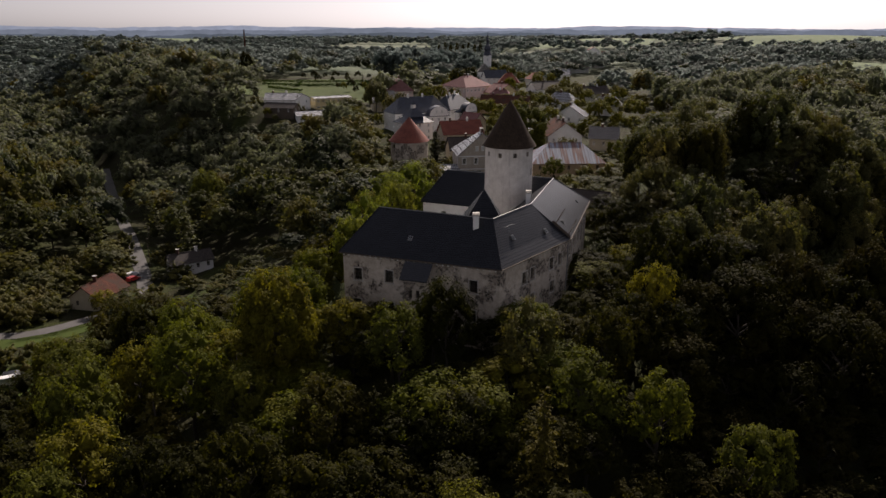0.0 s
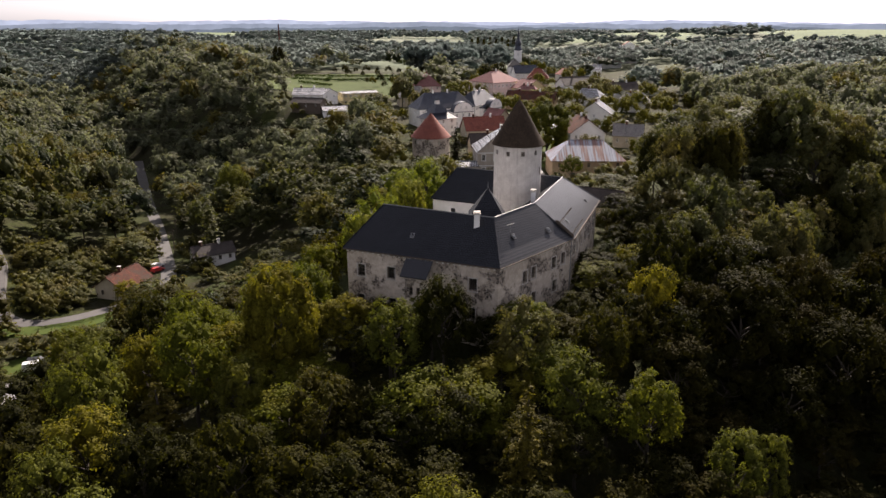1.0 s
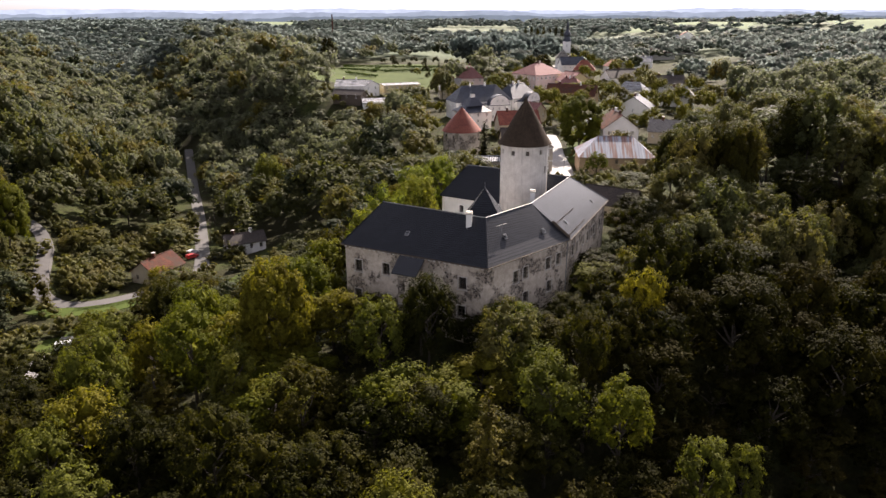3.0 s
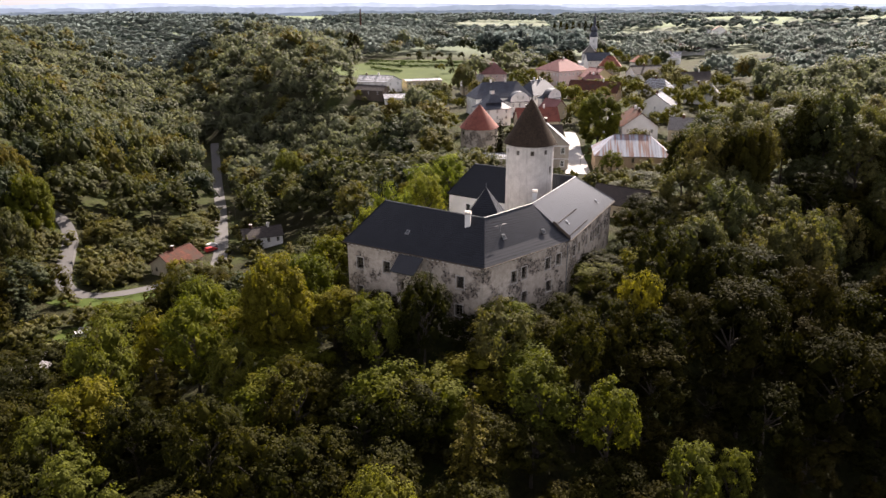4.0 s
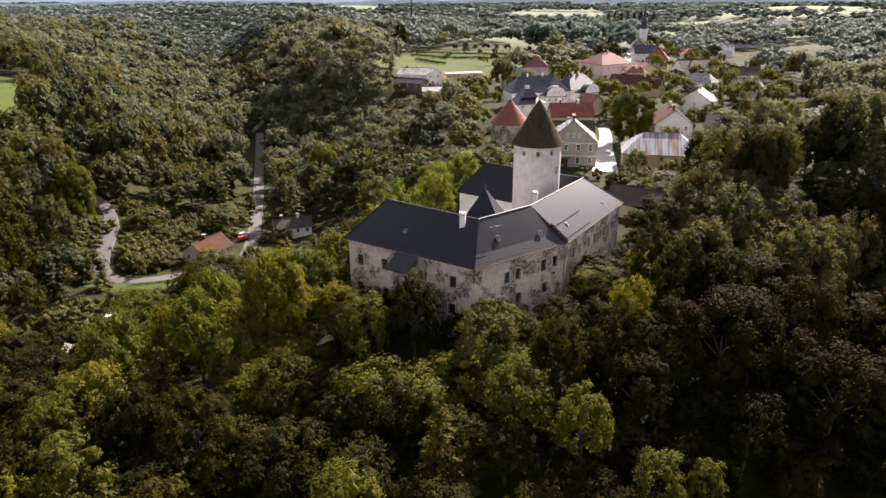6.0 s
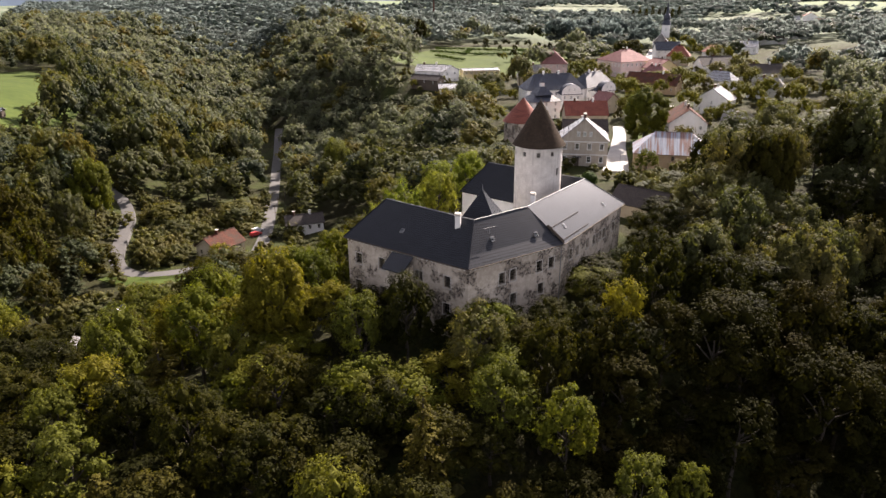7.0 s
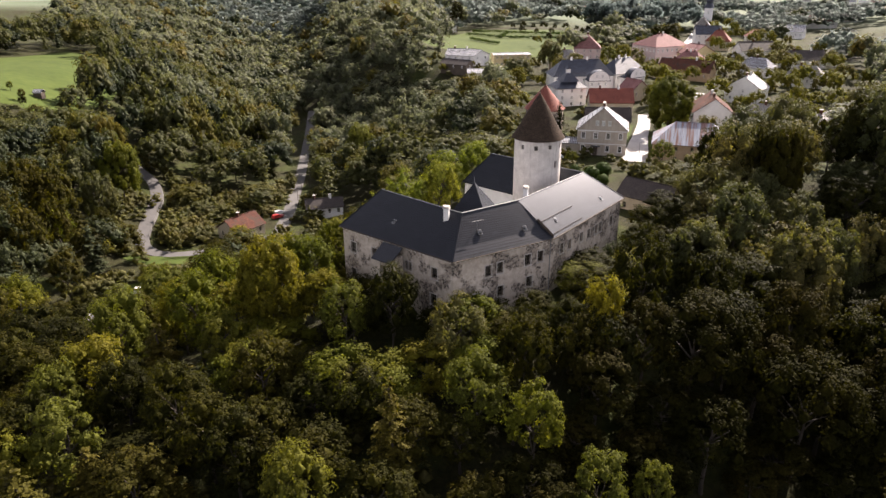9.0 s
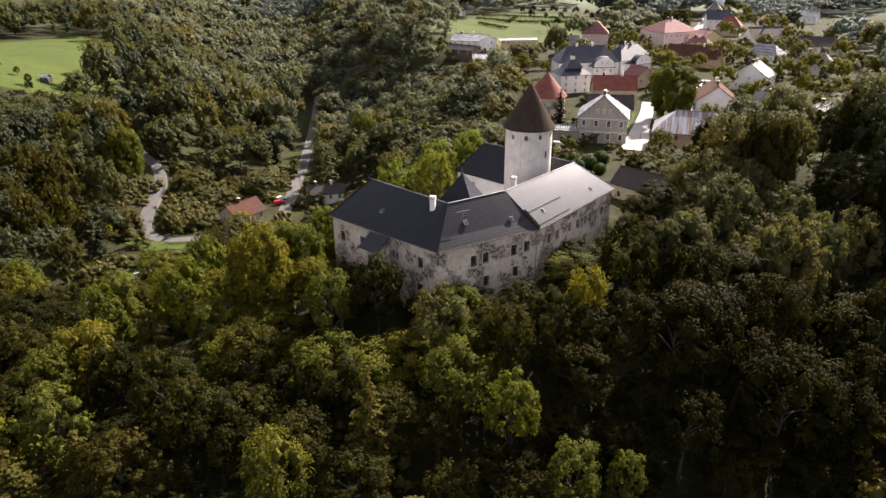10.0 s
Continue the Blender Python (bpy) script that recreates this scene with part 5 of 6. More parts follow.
# ---- trees ----
def arrays_mesh(name, verts, quads, mat):
    me = bpy.data.meshes.new(name)
    nv, nq = len(verts), len(quads)
    me.vertices.add(nv)
    me.vertices.foreach_set("co", np.asarray(verts, np.float32).ravel())
    me.loops.add(nq * 4)
    me.loops.foreach_set("vertex_index", np.asarray(quads, np.int32).ravel())
    me.polygons.add(nq)
    me.polygons.foreach_set("loop_start", np.arange(0, nq * 4, 4, dtype=np.int32))
    me.polygons.foreach_set("loop_total", np.full(nq, 4, np.int32))
    me.polygons.foreach_set("use_smooth", [True] * nq)
    me.update(calc_edges=True)
    me.materials.append(mat)
    return me


def leaf_quads(centres, normals, sizes, rg):
    """One small four-cornered spray of leaves at each centre, tilted out of the crown, with a fold."""
    n = len(centres)
    nrm = normals / np.maximum(np.linalg.norm(normals, axis=1, keepdims=True), 1e-6)
    ref = rg.normal(size=(n, 3))
    u = np.cross(nrm, ref)
    u /= np.maximum(np.linalg.norm(u, axis=1, keepdims=True), 1e-6)
    w = np.cross(nrm, u)
    s = sizes[:, None]
    asp = rg.uniform(0.45, 0.8, (n, 1))
    fold = nrm * s * rg.uniform(-0.25, 0.25, (n, 1))
    v = np.stack([centres - u * s * 0.6, centres - w * s * asp * 0.6 + fold, centres + u * s * 0.6, centres + w * s * asp * 0.6 + fold], 1).reshape(-1, 3)
    return v, np.arange(n * 4).reshape(n, 4)


def lumps(centres, radii, rg, seg=6, rings=4):
    """Closed, uneven leafy masses, one round each centre."""
    vs, qs, base = [], [], 0
    for c, r_ in zip(centres, radii):
        th = np.arange(seg) * math.tau / seg + rg.uniform(0, 1)
        ph = np.linspace(-1.45, 1.45, rings)
        v = np.stack([np.outer(np.cos(ph), np.cos(th)), np.outer(np.cos(ph), np.sin(th)), np.outer(np.sin(ph), np.ones(seg))], -1).reshape(-1, 3)
        vs.append(c + v * r_ * rg.uniform(0.8, 1.12, (len(v), 1)) * [1, 1, 0.92])
        k = np.arange(rings * seg).reshape(rings, seg)
        n = np.roll(k, -1, 1)
        qs.append(np.stack([k[:-1].ravel(), n[:-1].ravel(), n[1:].ravel(), k[1:].ravel()], 1) + base)
        base += len(v)
    return np.concatenate(vs), np.concatenate(qs)


def broadleaf(seed, leaves, size, tall=16.0, wide=4.6, lobes=24, low=0.28, core=0.66, seg=6, rings=4, tufts=9, shag=0.45, dome=0.5, span=1.6):
    """A domed crown of uneven lobes; each lobe carries small tufts of leaf sprays round a leafy mass."""
    rg = np.random.default_rng(seed)
    cz, rz = tall * (low + 1) / 2, tall * (1 - low) / 2
    k = np.arange(lobes)
    zf = 1 - span * (k + 0.5) / lobes
    th = k * 2.399 + rg.uniform(-0.5, 0.5, lobes)
    rr = np.sqrt(np.clip(1 - zf ** 2, 0, 1)) ** 0.8
    out = rg.uniform(0.58, 0.84, lobes)
    c = np.stack([np.cos(th) * rr * wide * out, np.sin(th) * rr * wide * out, cz + zf * rz * rg.uniform(0.66, 0.88, lobes)], 1)
    lr = rg.uniform(0.24, 0.42, lobes) * wide * (20 / lobes) ** 0.4
    # tufts sit all over the lobes, most of them above and outside
    td = rg.normal(size=(lobes, tufts, 3)) + [0, 0, 0.5] + 0.8 * ((c - [0, 0, cz * 0.85]) / wide)[:, None, :]
    td /= np.linalg.norm(td, axis=2, keepdims=True)
    tc = c[:, None, :] + td * (lr[:, None] * rg.uniform(0.72, 1.02, (lobes, tufts)))[:, :, None]
    pick, tip = rg.choice(lobes, leaves, p=lr ** 2 / (lr ** 2).sum()), rg.integers(0, tufts, leaves)
    d = rg.normal(size=(leaves, 3)) + [0, 0, 0.35] + 0.7 * td[pick, tip]
    d /= np.linalg.norm(d, axis=1, keepdims=True)
    p = tc[pick, tip] + d * (lr[pick] * rg.uniform(0.18, 0.5, leaves))[:, None] * [1, 1, 0.8]
    swell = (p - [0, 0, cz * 0.8]) / [wide, wide, rz]
    nrm = d * (1 - 0.5 * dome) + 0.5 * td[pick, tip] + dome * swell + rg.normal(size=(leaves, 3)) * shag
    v, q = leaf_quads(p, nrm, size * rg.uniform(0.55, 1.35, leaves), rg)
    cv, cq = lumps(c, lr * core, rg, seg, rings)
    return np.concatenate([v, cv]), np.concatenate([q, cq + len(v)])


def conifer(seed, leaves, size, tall=18.0, wide=3.2, droop=0.25, seg=5):
    """A larch: long uneven boughs in loose whorls, wispy and see-through, round a thin leafy core."""
    rg = np.random.default_rng(seed)
    boughs = 84
    k = np.arange(boughs)
    level = 0.02 + 0.93 * ((k + rg.uniform(0, 1, boughs)) / boughs) ** 0.8
    turn = k * 2.399 + rg.uniform(-0.5, 0.5, boughs)
    reach = wide * (0.08 + 0.92 * level ** 0.8) * rg.uniform(0.6, 1.15, boughs)
    pick = rg.choice(boughs, leaves, p=(reach + 0.3) ** 1.2 / ((reach + 0.3) ** 1.2).sum())
    along = rg.uniform(0.08, 1, leaves) ** 0.75
    r_ = reach[pick] * along
    spread = 0.10 + 0.16 * r_ * (1.15 - along)
    th = turn[pick]
    side = rg.normal(0, 1, leaves) * spread
    z = tall * (1 - level[pick] * 0.86) - droop * r_ + 0.10 * r_ ** 2 / max(wide, 1) - np.abs(rg.normal(0, 0.28, leaves))
    p = np.stack([np.cos(th) * r_ - np.sin(th) * side, np.sin(th) * r_ + np.cos(th) * side, z], 1)
    nrm = np.stack([np.cos(th) * 0.5, np.sin(th) * 0.5, np.ones(leaves)], 1) + rg.normal(size=(leaves, 3)) * 0.4
    v, q = leaf_quads(p, nrm, size * rg.uniform(0.6, 1.3, leaves), rg)
    k = np.arange(9)
    lv = (k + 0.7) / 9
    c = np.stack([np.cos(k * 2.4) * lv * wide * 0.1, np.sin(k * 2.4) * lv * wide * 0.1, tall * (0.93 - lv * 0.8)], 1)
    cv, cq = lumps(c, (0.05 + lv * 0.26) * wide, rg, seg, 4)
    return np.concatenate([v, cv]), np.concatenate([q, cq + len(v)])


def trunk_mesh(seed, tall, wide, top=0.72, limbs=9):
    rg = random.Random(seed)
    m = Mesh()
    pts = [Vector((0, 0, -1.5))]
    for k in range(1, 6):
        pts.append(Vector((rg.uniform(-0.25, 0.25), rg.uniform(-0.25, 0.25), tall * top * k / 5)))
    r0 = tall * 0.017
    for k, (p, q) in enumerate(zip(pts, pts[1:])):
        m.tube(p, q, r0 * (1.25 - k * 0.2), r0 * (1.05 - k * 0.2), 7, False)
    for k in range(limbs):
        h = rg.uniform(0.3, 0.6)
        p = Vector((0, 0, tall * h))
        th = k * 2.4
        q = p + Vector((math.cos(th) * wide * 0.3, math.sin(th) * wide * 0.3, tall * 0.1))
        s = q + Vector((math.cos(th + 0.4) * wide * 0.2, math.sin(th + 0.4) * wide * 0.2, tall * 0.07))
        m.tube(p, q, r0 * 0.5, r0 * 0.32, 5, False)
        m.tube(q, s, r0 * 0.32, r0 * 0.1, 5, False)
    return m.data("trunk", M_BARK, True)


KINDS = {}
for k in range(7):
    tall, wide = [16, 15, 17, 14, 16, 15, 18][k], [5.4, 5.8, 5.0, 5.4, 6.2, 4.6, 5.6][k]
    KINDS[f"broad{k}"] = (broadleaf(40 + k, 3900, 0.33, tall, wide, 22 + k * 2, 0.14 + 0.025 * k, seg=5, rings=3, tufts=12), tall, wide, 40 + k)
KINDS["grand"] = (broadleaf(58, 12000, 0.46, 22, 9.4, 70, -0.02, core=0.84, span=1.95, tufts=14), 22, 9.4, 58)
KINDS["oak"] = (broadleaf(59, 8000, 0.42, 18, 8.0, 46, 0.1, core=0.76, span=1.5, tufts=13), 18, 8.0, 59)
for k in range(2):
    KINDS[f"conifer{k}"] = (conifer(60 + k, 2600, 0.42, 18, 4.2, [0.12, 0.3][k]), 18, 3.4, 60 + k)
LEAF_MATS = {"green": M_LEAF, "pale": M_LEAF_PALE, "gold": M_LEAF_GOLD, "lime": M_LEAF_LIME, "rust": M_LEAF_RUST, "deep": M_LEAF_DARK_SHADED, "linden": M_LEAF_LINDEN, "wood": M_SLOPE, "fresh": M_LEAF_FRESH, "needle": M_NEEDLE}
TREE_LABELS = {"fresh": "tree with bright sunlit yellow green crown behind the castle", "wood": "tall broadleaf tree with rounded mid green crown on a slope", "green": "broadleaf tree with dense dark green crown on the wooded slope", "pale": "tall ash tree with pale sunlit green crown", "gold": "tree with yellow autumn leaves beside the castle",
               "lime": "tree with light yellow green crown near the castle", "deep": "broadleaf tree with very dark green crown on the shaded slope", "linden": "huge dense rounded linden with olive green crown beside the village street", "rust": "tree turning russet in autumn", "needle": "tall conifer with drooping olive branches"}
protos = {}
tree_count = [0]


def tree(x, y, top, wide=None, kind="broad0", tint="green", turn=0.0, z=None, group="trees of the castle wood"):
    """A single tree with its foot on the ground and its top at the height top."""
    key = (kind, tint)
    (v, q), tall0, wide0, seed = KINDS[kind]
    zg = ground_z(x, y) if z is None else z
    tall = max(top - zg, 4.0)
    sz = tall / tall0
    sx = (wide / wide0) if wide else sz ** 0.6
    if key not in protos:
        crown = arrays_mesh("crown", v, q, LEAF_MATS[tint])
        trunk = trunk_mesh(seed, tall0, wide0, 0.9 if tint == "needle" else 0.66, 0 if tint == "needle" else 9)
        protos[key] = (crown, trunk)
    crown, trunk = protos[key]
    ob = thing("tree", pose(x, y, zg, 0, 0, turn) @ Matrix.Diagonal((sx, sx, sz, 1)), TREE_LABELS[tint], "tree", group)
    for name, me in (("trunk", trunk), ("crown", crown)):
        o = new(name, me)
        o.parent = ob
    tree_count[0] += 1
    return ob


def inside(x, y, ring):
    c = False
    for (x0, y0), (x1, y1) in zip(ring, ring[1:] + ring[:1]):
        if (y0 > y) != (y1 > y) and x < (x1 - x0) * (y - y0) / (y1 - y0) + x0:
            c = not c
    return c


VILLAGE = [(-4, 212), (-2, 172), (20, 157), (42, 158), (50, 200), (86, 203), (92, 232), (106, 290), (112, 360), (108, 440), (92, 520), (62, 640), (8, 640), (-8, 480), (-24, 440), (-60, 412), (-100, 402), (-102, 350), (-60, 340), (-34, 300), (-26, 258), (-10, 240)]
CASTLE_PLOT = [(-19.5, 105), (9, 94.5), (24, 112.5), (32.5, 142), (30, 150), (16, 154), (-2, 156), (-6, 142), (-6, 128), (-17, 124)]
YARDS = [[(-112, 148), (-100, 140), (-78, 158), (-66, 172), (-54, 190), (-56, 212), (-76, 200), (-90, 200), (-104, 195), (-108, 178)], [(-103, 142), (-84, 158), (-76, 150), (-70, 130), (-76, 112), (-72, 100), (-98, 97), (-104, 120)],
         [(-132, 180), (-124, 160), (-112, 154), (-98, 156), (-88, 176), (-92, 198), (-104, 202)]]
SCRUB = [(-150, 200), (-136, 186), (-126, 164), (-116, 155), (-106, 160), (-98, 205), (-106, 224), (-126, 222), (-140, 212)]
road_lines = [(spline(p, 4), (w if isinstance(w, (int, float)) else max(w)) / 2) for p, w in ROADS.values()]
OPEN_LAND = [LAWN, MEADOW, VILLAGE, CASTLE_PLOT, *YARDS, *FIELDS]


def wooded(x, y, room):
    if any(inside(x, y, r_) for r_ in OPEN_LAND):
        return False
    for line, half in road_lines:
        if -210 < x < 60 and any((p.x - x) ** 2 + (p.y - y) ** 2 < (half + room) ** 2 for p in line):
            return False
    return True


def in_reach(x, y, pad):
    lo = -1.35 * y + 20 if y < 300 else max(-390, -1.35 * y) if y < 420 else -1.0 * y
    return lo - pad < x < 0.70 * y + 12 + pad


# trees that stand out
SPECIAL = [
    (11.3, 67.5, 46.5, 3.7, "conifer1", "needle"), (18.8, 80.0, 43.4, 5.0, "broad0", "pale"), (27.7, 78.0, 41.8, 4.2, "broad5", "lime"), (37.5, 73.6, 37.0, 3.8, "broad2", "pale"), (44.0, 78.0, 33.6, 2.6, "broad5", "pale"),
    (0.4, 92.0, 48.6, 4.6, "broad4", "green"), (12.8, 90.6, 45.8, 4.8, "broad1", "wood"), (23.3, 90.0, 45.9, 4.4, "broad3", "green"), (33.0, 102.2, 47.6, 4.0, "broad4", "gold"), (28.5, 99.0, 44.6, 4.4, "broad0", "green"), (35.5, 97.0, 44.0, 4.8, "broad6", "green"), (31.5, 95.5, 43.0, 4.4, "broad1", "green"), (40.0, 101.0, 45.5, 4.6, "broad2", "deep"),
    (-24.4, 94.6, 49.2, 6.4, "oak", "lime"), (-49.6, 83.0, 40.6, 5.6, "broad1", "pale"), (2.7, 58.0, 39.4, 4.4, "broad3", "pale"), (-35.0, 57.0, 37.5, 5.0, "broad2", "pale"), (-44.0, 64.0, 38.0, 4.6, "broad6", "pale"), (-6.4, 88.6, 47.0, 4.4, "broad6", "pale"), (-1.6, 97.0, 45.0, 3.6, "broad2", "pale"),
    (-36.0, 88.0, 44.0, 5.4, "broad0", "lime"), (-14.0, 97.0, 44.0, 4.2, "broad2", "lime"), (-31.0, 108.0, 45.0, 5.2, "broad0", "lime"), (-23.5, 116.5, 46.0, 4.4, "broad5", "lime"), (-41.0, 100.0, 42.0, 5.2, "broad4", "lime"),
    (-14.5, 133.0, 51.5, 5.0, "broad1", "fresh"), (-9.5, 141.0, 52.5, 4.8, "broad4", "fresh"), (-18.0, 126.5, 48.5, 4.4, "broad3", "fresh"), (-12.0, 150.0, 52.5, 5.0, "broad2", "fresh"), (-6.5, 158.0, 53.5, 5.0, "broad0", "fresh"), (-18.6, 172.0, 43.4, 4.8, "broad6", "lime"),
    (64.5, 130.5, 49.4, 7.4, "oak", "wood"), (55.2, 173.0, 62.6, 9.0, "oak", "wood"), (91.0, 242.0, 59.8, 10.0, "oak", "wood"), (37.7, 114.5, 51.6, 5.2, "broad1", "green"), (34.3, 212.0, 44.9, 3.6, "broad5", "pale"), (63.7, 148.5, 50.8, 7.2, "oak", "wood"),
    (52.0, 156.0, 53.0, 5.6, "broad2", "wood"), (92.0, 210.0, 56.0, 8.0, "oak", "wood"), (86.0, 185.0, 57.0, 8.0, "oak", "wood"), (76.0, 165.0, 54.0, 7.0, "oak", "wood"), (49.0, 120.0, 47.0, 5.8, "broad4", "green"), (47.0, 137.0, 48.0, 5.8, "broad6", "green"),
    (86.0, 150.0, 49.0, 7.0, "oak", "green"), (80.0, 124.0, 44.0, 6.4, "oak", "deep"), (104.0, 232.0, 58.0, 8.5, "oak", "wood"), (122.0, 250.0, 58.0, 9.0, "oak", "wood"), (66.0, 192.0, 52.0, 6.0, "broad1", "wood"),
    (-140.0, 176.0, 39.2, 7.4, "oak", "lime"), (-153.0, 186.0, 45.0, 5.6, "broad4", "rust"), (-164.0, 184.0, 46.0, 6.0, "broad1", "rust"), (-134.0, 160.0, 33.0, 6.0, "oak", "wood"), (-148.0, 168.0, 39.0, 6.4, "oak", "wood"), (-142.0, 150.0, 36.0, 6.4, "oak", "wood"),
    (-152.0, 272.5, 26.2, 6.6, "oak", "green"), (-160.0, 262.0, 25.5, 4.4, "broad3", "lime"), (-89.0, 256.0, 32.3, 7.0, "oak", "pale"), (-133.0, 246.0, 21.5, 5.4, "broad0", "rust"), (-142.0, 240.0, 24.0, 5.4, "broad4", "rust"), (-124.0, 236.0, 19.0, 5.0, "broad2", "green"),
    (32.3, 272.0, 55.5, 9.4, "grand", "linden"), (-2.5, 240.0, 50.0, 3.6, "conifer0", "deep"), (7.0, 216.0, 38.5, 2.2, "broad3", "lime"), (-92.0, 174.0, 15.5, 3.6, "broad3", "gold"),
    (9.5, 336.0, 47.0, 2.6, "conifer0", "deep"), (-36.0, 378.0, 56.0, 7.0, "oak", "wood"), (-10.0, 412.0, 50.0, 5.0, "broad2", "lime"), (-2.0, 416.0, 51.0, 4.4, "broad5", "lime"), (-158.5, 575.0, 65.0, 6.0, "broad5", "deep"), (-45.0, 345.0, 50.0, 8.0, "oak", "wood"), (19.0, 480.0, 58.0, 6.0, "broad5", "green"), (10.0, 500.0, 56.0, 6.0, "broad0", "green"),
    (16.5, 101.0, 41.5, 4.0, "broad0", "green"), (21.5, 104.0, 42.5, 3.8, "broad4", "green"), (7.0, 96.0, 41.0, 3.8, "broad5", "green"),
    (34.8, 140.0, 43.5, 3.2, "broad5", "green"), (34.2, 149.5, 44.5, 3.2, "broad0", "green"), (38.5, 147.0, 47.0, 4.8, "broad1", "green"), (41.0, 130.0, 46.5, 5.2, "broad4", "green"), (35.0, 126.0, 43.5, 4.4, "broad6", "lime"), (29.5, 113.0, 44.0, 4.2, "broad0", "green"), (38.0, 157.0, 46.0, 4.4, "broad2", "green"),
    (-213.0, 204.0, 48.5, 1.5, "broad5", "green"), (-207.0, 199.0, 47.0, 1.7, "broad3", "green"), (-225.0, 209.0, 49.5, 1.4, "broad0", "lime"), (-232.0, 206.0, 49.0, 1.8, "broad6", "green"),
    (-126.0, 153.0, 24.5, 3.6, "broad0", "green"), (-122.5, 150.5, 19.5, 3.0, "broad2", "green"), (-110.5, 150.0, 20.5, 2.0, "conifer1", "needle"), (-119.5, 145.0, 17.5, 3.0, "broad5", "lime"), (-158.0, 172.0, 44.0, 5.6, "broad6", "rust"), (-128.0, 138.0, 30.0, 5.0, "broad0", "lime"),
]
for k, (x, y) in enumerate([(40, 178), (47, 186), (36, 186), (43, 196), (52, 194), (50, 206), (38, 206), (57, 203), (45, 172), (64, 206)]):
    SPECIAL.append((x, y, 86.0 - 54.0 * y / 229.0 - (k % 3), 3.6 + (k % 4) * 0.5, f"broad{k % 7}", "wood"))
for k, (x, y, top, wide, kind, tint) in enumerate(SPECIAL):
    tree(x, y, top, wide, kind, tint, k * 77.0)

rng = random.Random(21)
spots = []


def scatter(y0, y1, step, pad):
    y = y0
    row = 0
    while y < y1:
        x = -1.35 * y - pad
        while x < 0.70 * y + 20 + pad:
            px, py = x + rng.uniform(-0.36, 0.36) * step + (row % 2) * step / 2, y + rng.uniform(-0.36, 0.36) * step
            if in_reach(px, py, pad) and wooded(px, py, 5.0 if y > 150 else 2.6):
                yield px, py
            x += step
        y += step * 0.87
        row += 1


def near_top(x, y, tall):
    """Trees just below the castle's outer walls stay low enough to show the upper windows."""
    top = ground_z(x, y) + tall
    if 84 < y < 162 and -24 < x < 46:
        top = min(top, (42.5 if x < 20 else 44.5) + rng.uniform(-2, 1.5))
    if y < 86 and x > -10:
        top = min(top, 40 - 0.15 * x - 0.12 * (80 - y) + rng.uniform(-2.5, 1.5))
    if x < -27 and 95 < y < 178:
        top = min(top, 84 - 0.41 * y + rng.uniform(-2, 2))
    if x < -185 and 150 < y < 207:
        top = min(top, ground_z(x, y) + rng.uniform(4, 7))
    if -92 < x < -45 and 176 < y < 216:
        top = min(top, ground_z(x, y) + rng.uniform(3, 6))
    if x < -118 and 105 < y < 198:
        top = min(ground_z(x, y) + tall * 1.35, 45)
    if -48 < x < 2 and 160 < y < 262:
        top = min(top, ground_z(x, y) + rng.uniform(9, 15))
    if inside(x, y, SCRUB):
        top = ground_z(x, y) + rng.uniform(4, 11)
    return max(top, ground_z(x, y) + 3)


near, rest = [], []
for x, y in scatter(24, 182, 8.2, 8):
    if any((x - s[0]) ** 2 + (y - s[1]) ** 2 < (3.2 + 0.4 * s[3]) ** 2 for s in SPECIAL):
        continue
    (near if (y < 128 and -105 < x < 78 or 42 < x < 104 and y >= 128) and len(near) < 290 else rest).append((x, y))
for x, y in near:
    u = rng.random()
    tint = "green" if u < 0.64 else "lime" if u < 0.78 else "pale" if u < 0.87 else "needle" if u < 0.99 else "rust"
    if (x < -8 and y < 66 or x > 45) and rng.random() < 0.3:
        tint = "needle"
    if x > 28:
        tint = "green" if tint in ("lime", "pale") else tint
    if x < -12 and y < 84 and tint == "green" and rng.random() < 0.15:
        tint = "lime"
    if -52 < x < -16 and 84 < y < 128 and rng.random() < 0.7:
        tint = "lime"
    # most trees low on the right get leaves darkened to stand for shade
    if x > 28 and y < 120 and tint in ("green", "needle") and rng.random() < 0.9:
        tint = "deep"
    kind = f"conifer{rng.randrange(2)}" if tint == "needle" else f"broad{rng.randrange(7)}"
    if y >= 128:
        tint = "wood" if rng.random() < 0.8 else "green"
        kind = "oak" if rng.random() < 0.5 else kind if kind[0] == "b" else "broad4"
    crowded = rng.random() < (0.8 if x > 28 and y < 98 else 0.3 if y < 92 else 0.1)
    top = near_top(x, y, rng.uniform(7.5, 11.0) if crowded else rng.uniform(12.5, 19.0) * (1.2 if x > 46 and y > 98 else 1.0))
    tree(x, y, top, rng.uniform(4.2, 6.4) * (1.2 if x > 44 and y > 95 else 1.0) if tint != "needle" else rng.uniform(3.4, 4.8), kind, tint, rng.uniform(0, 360))


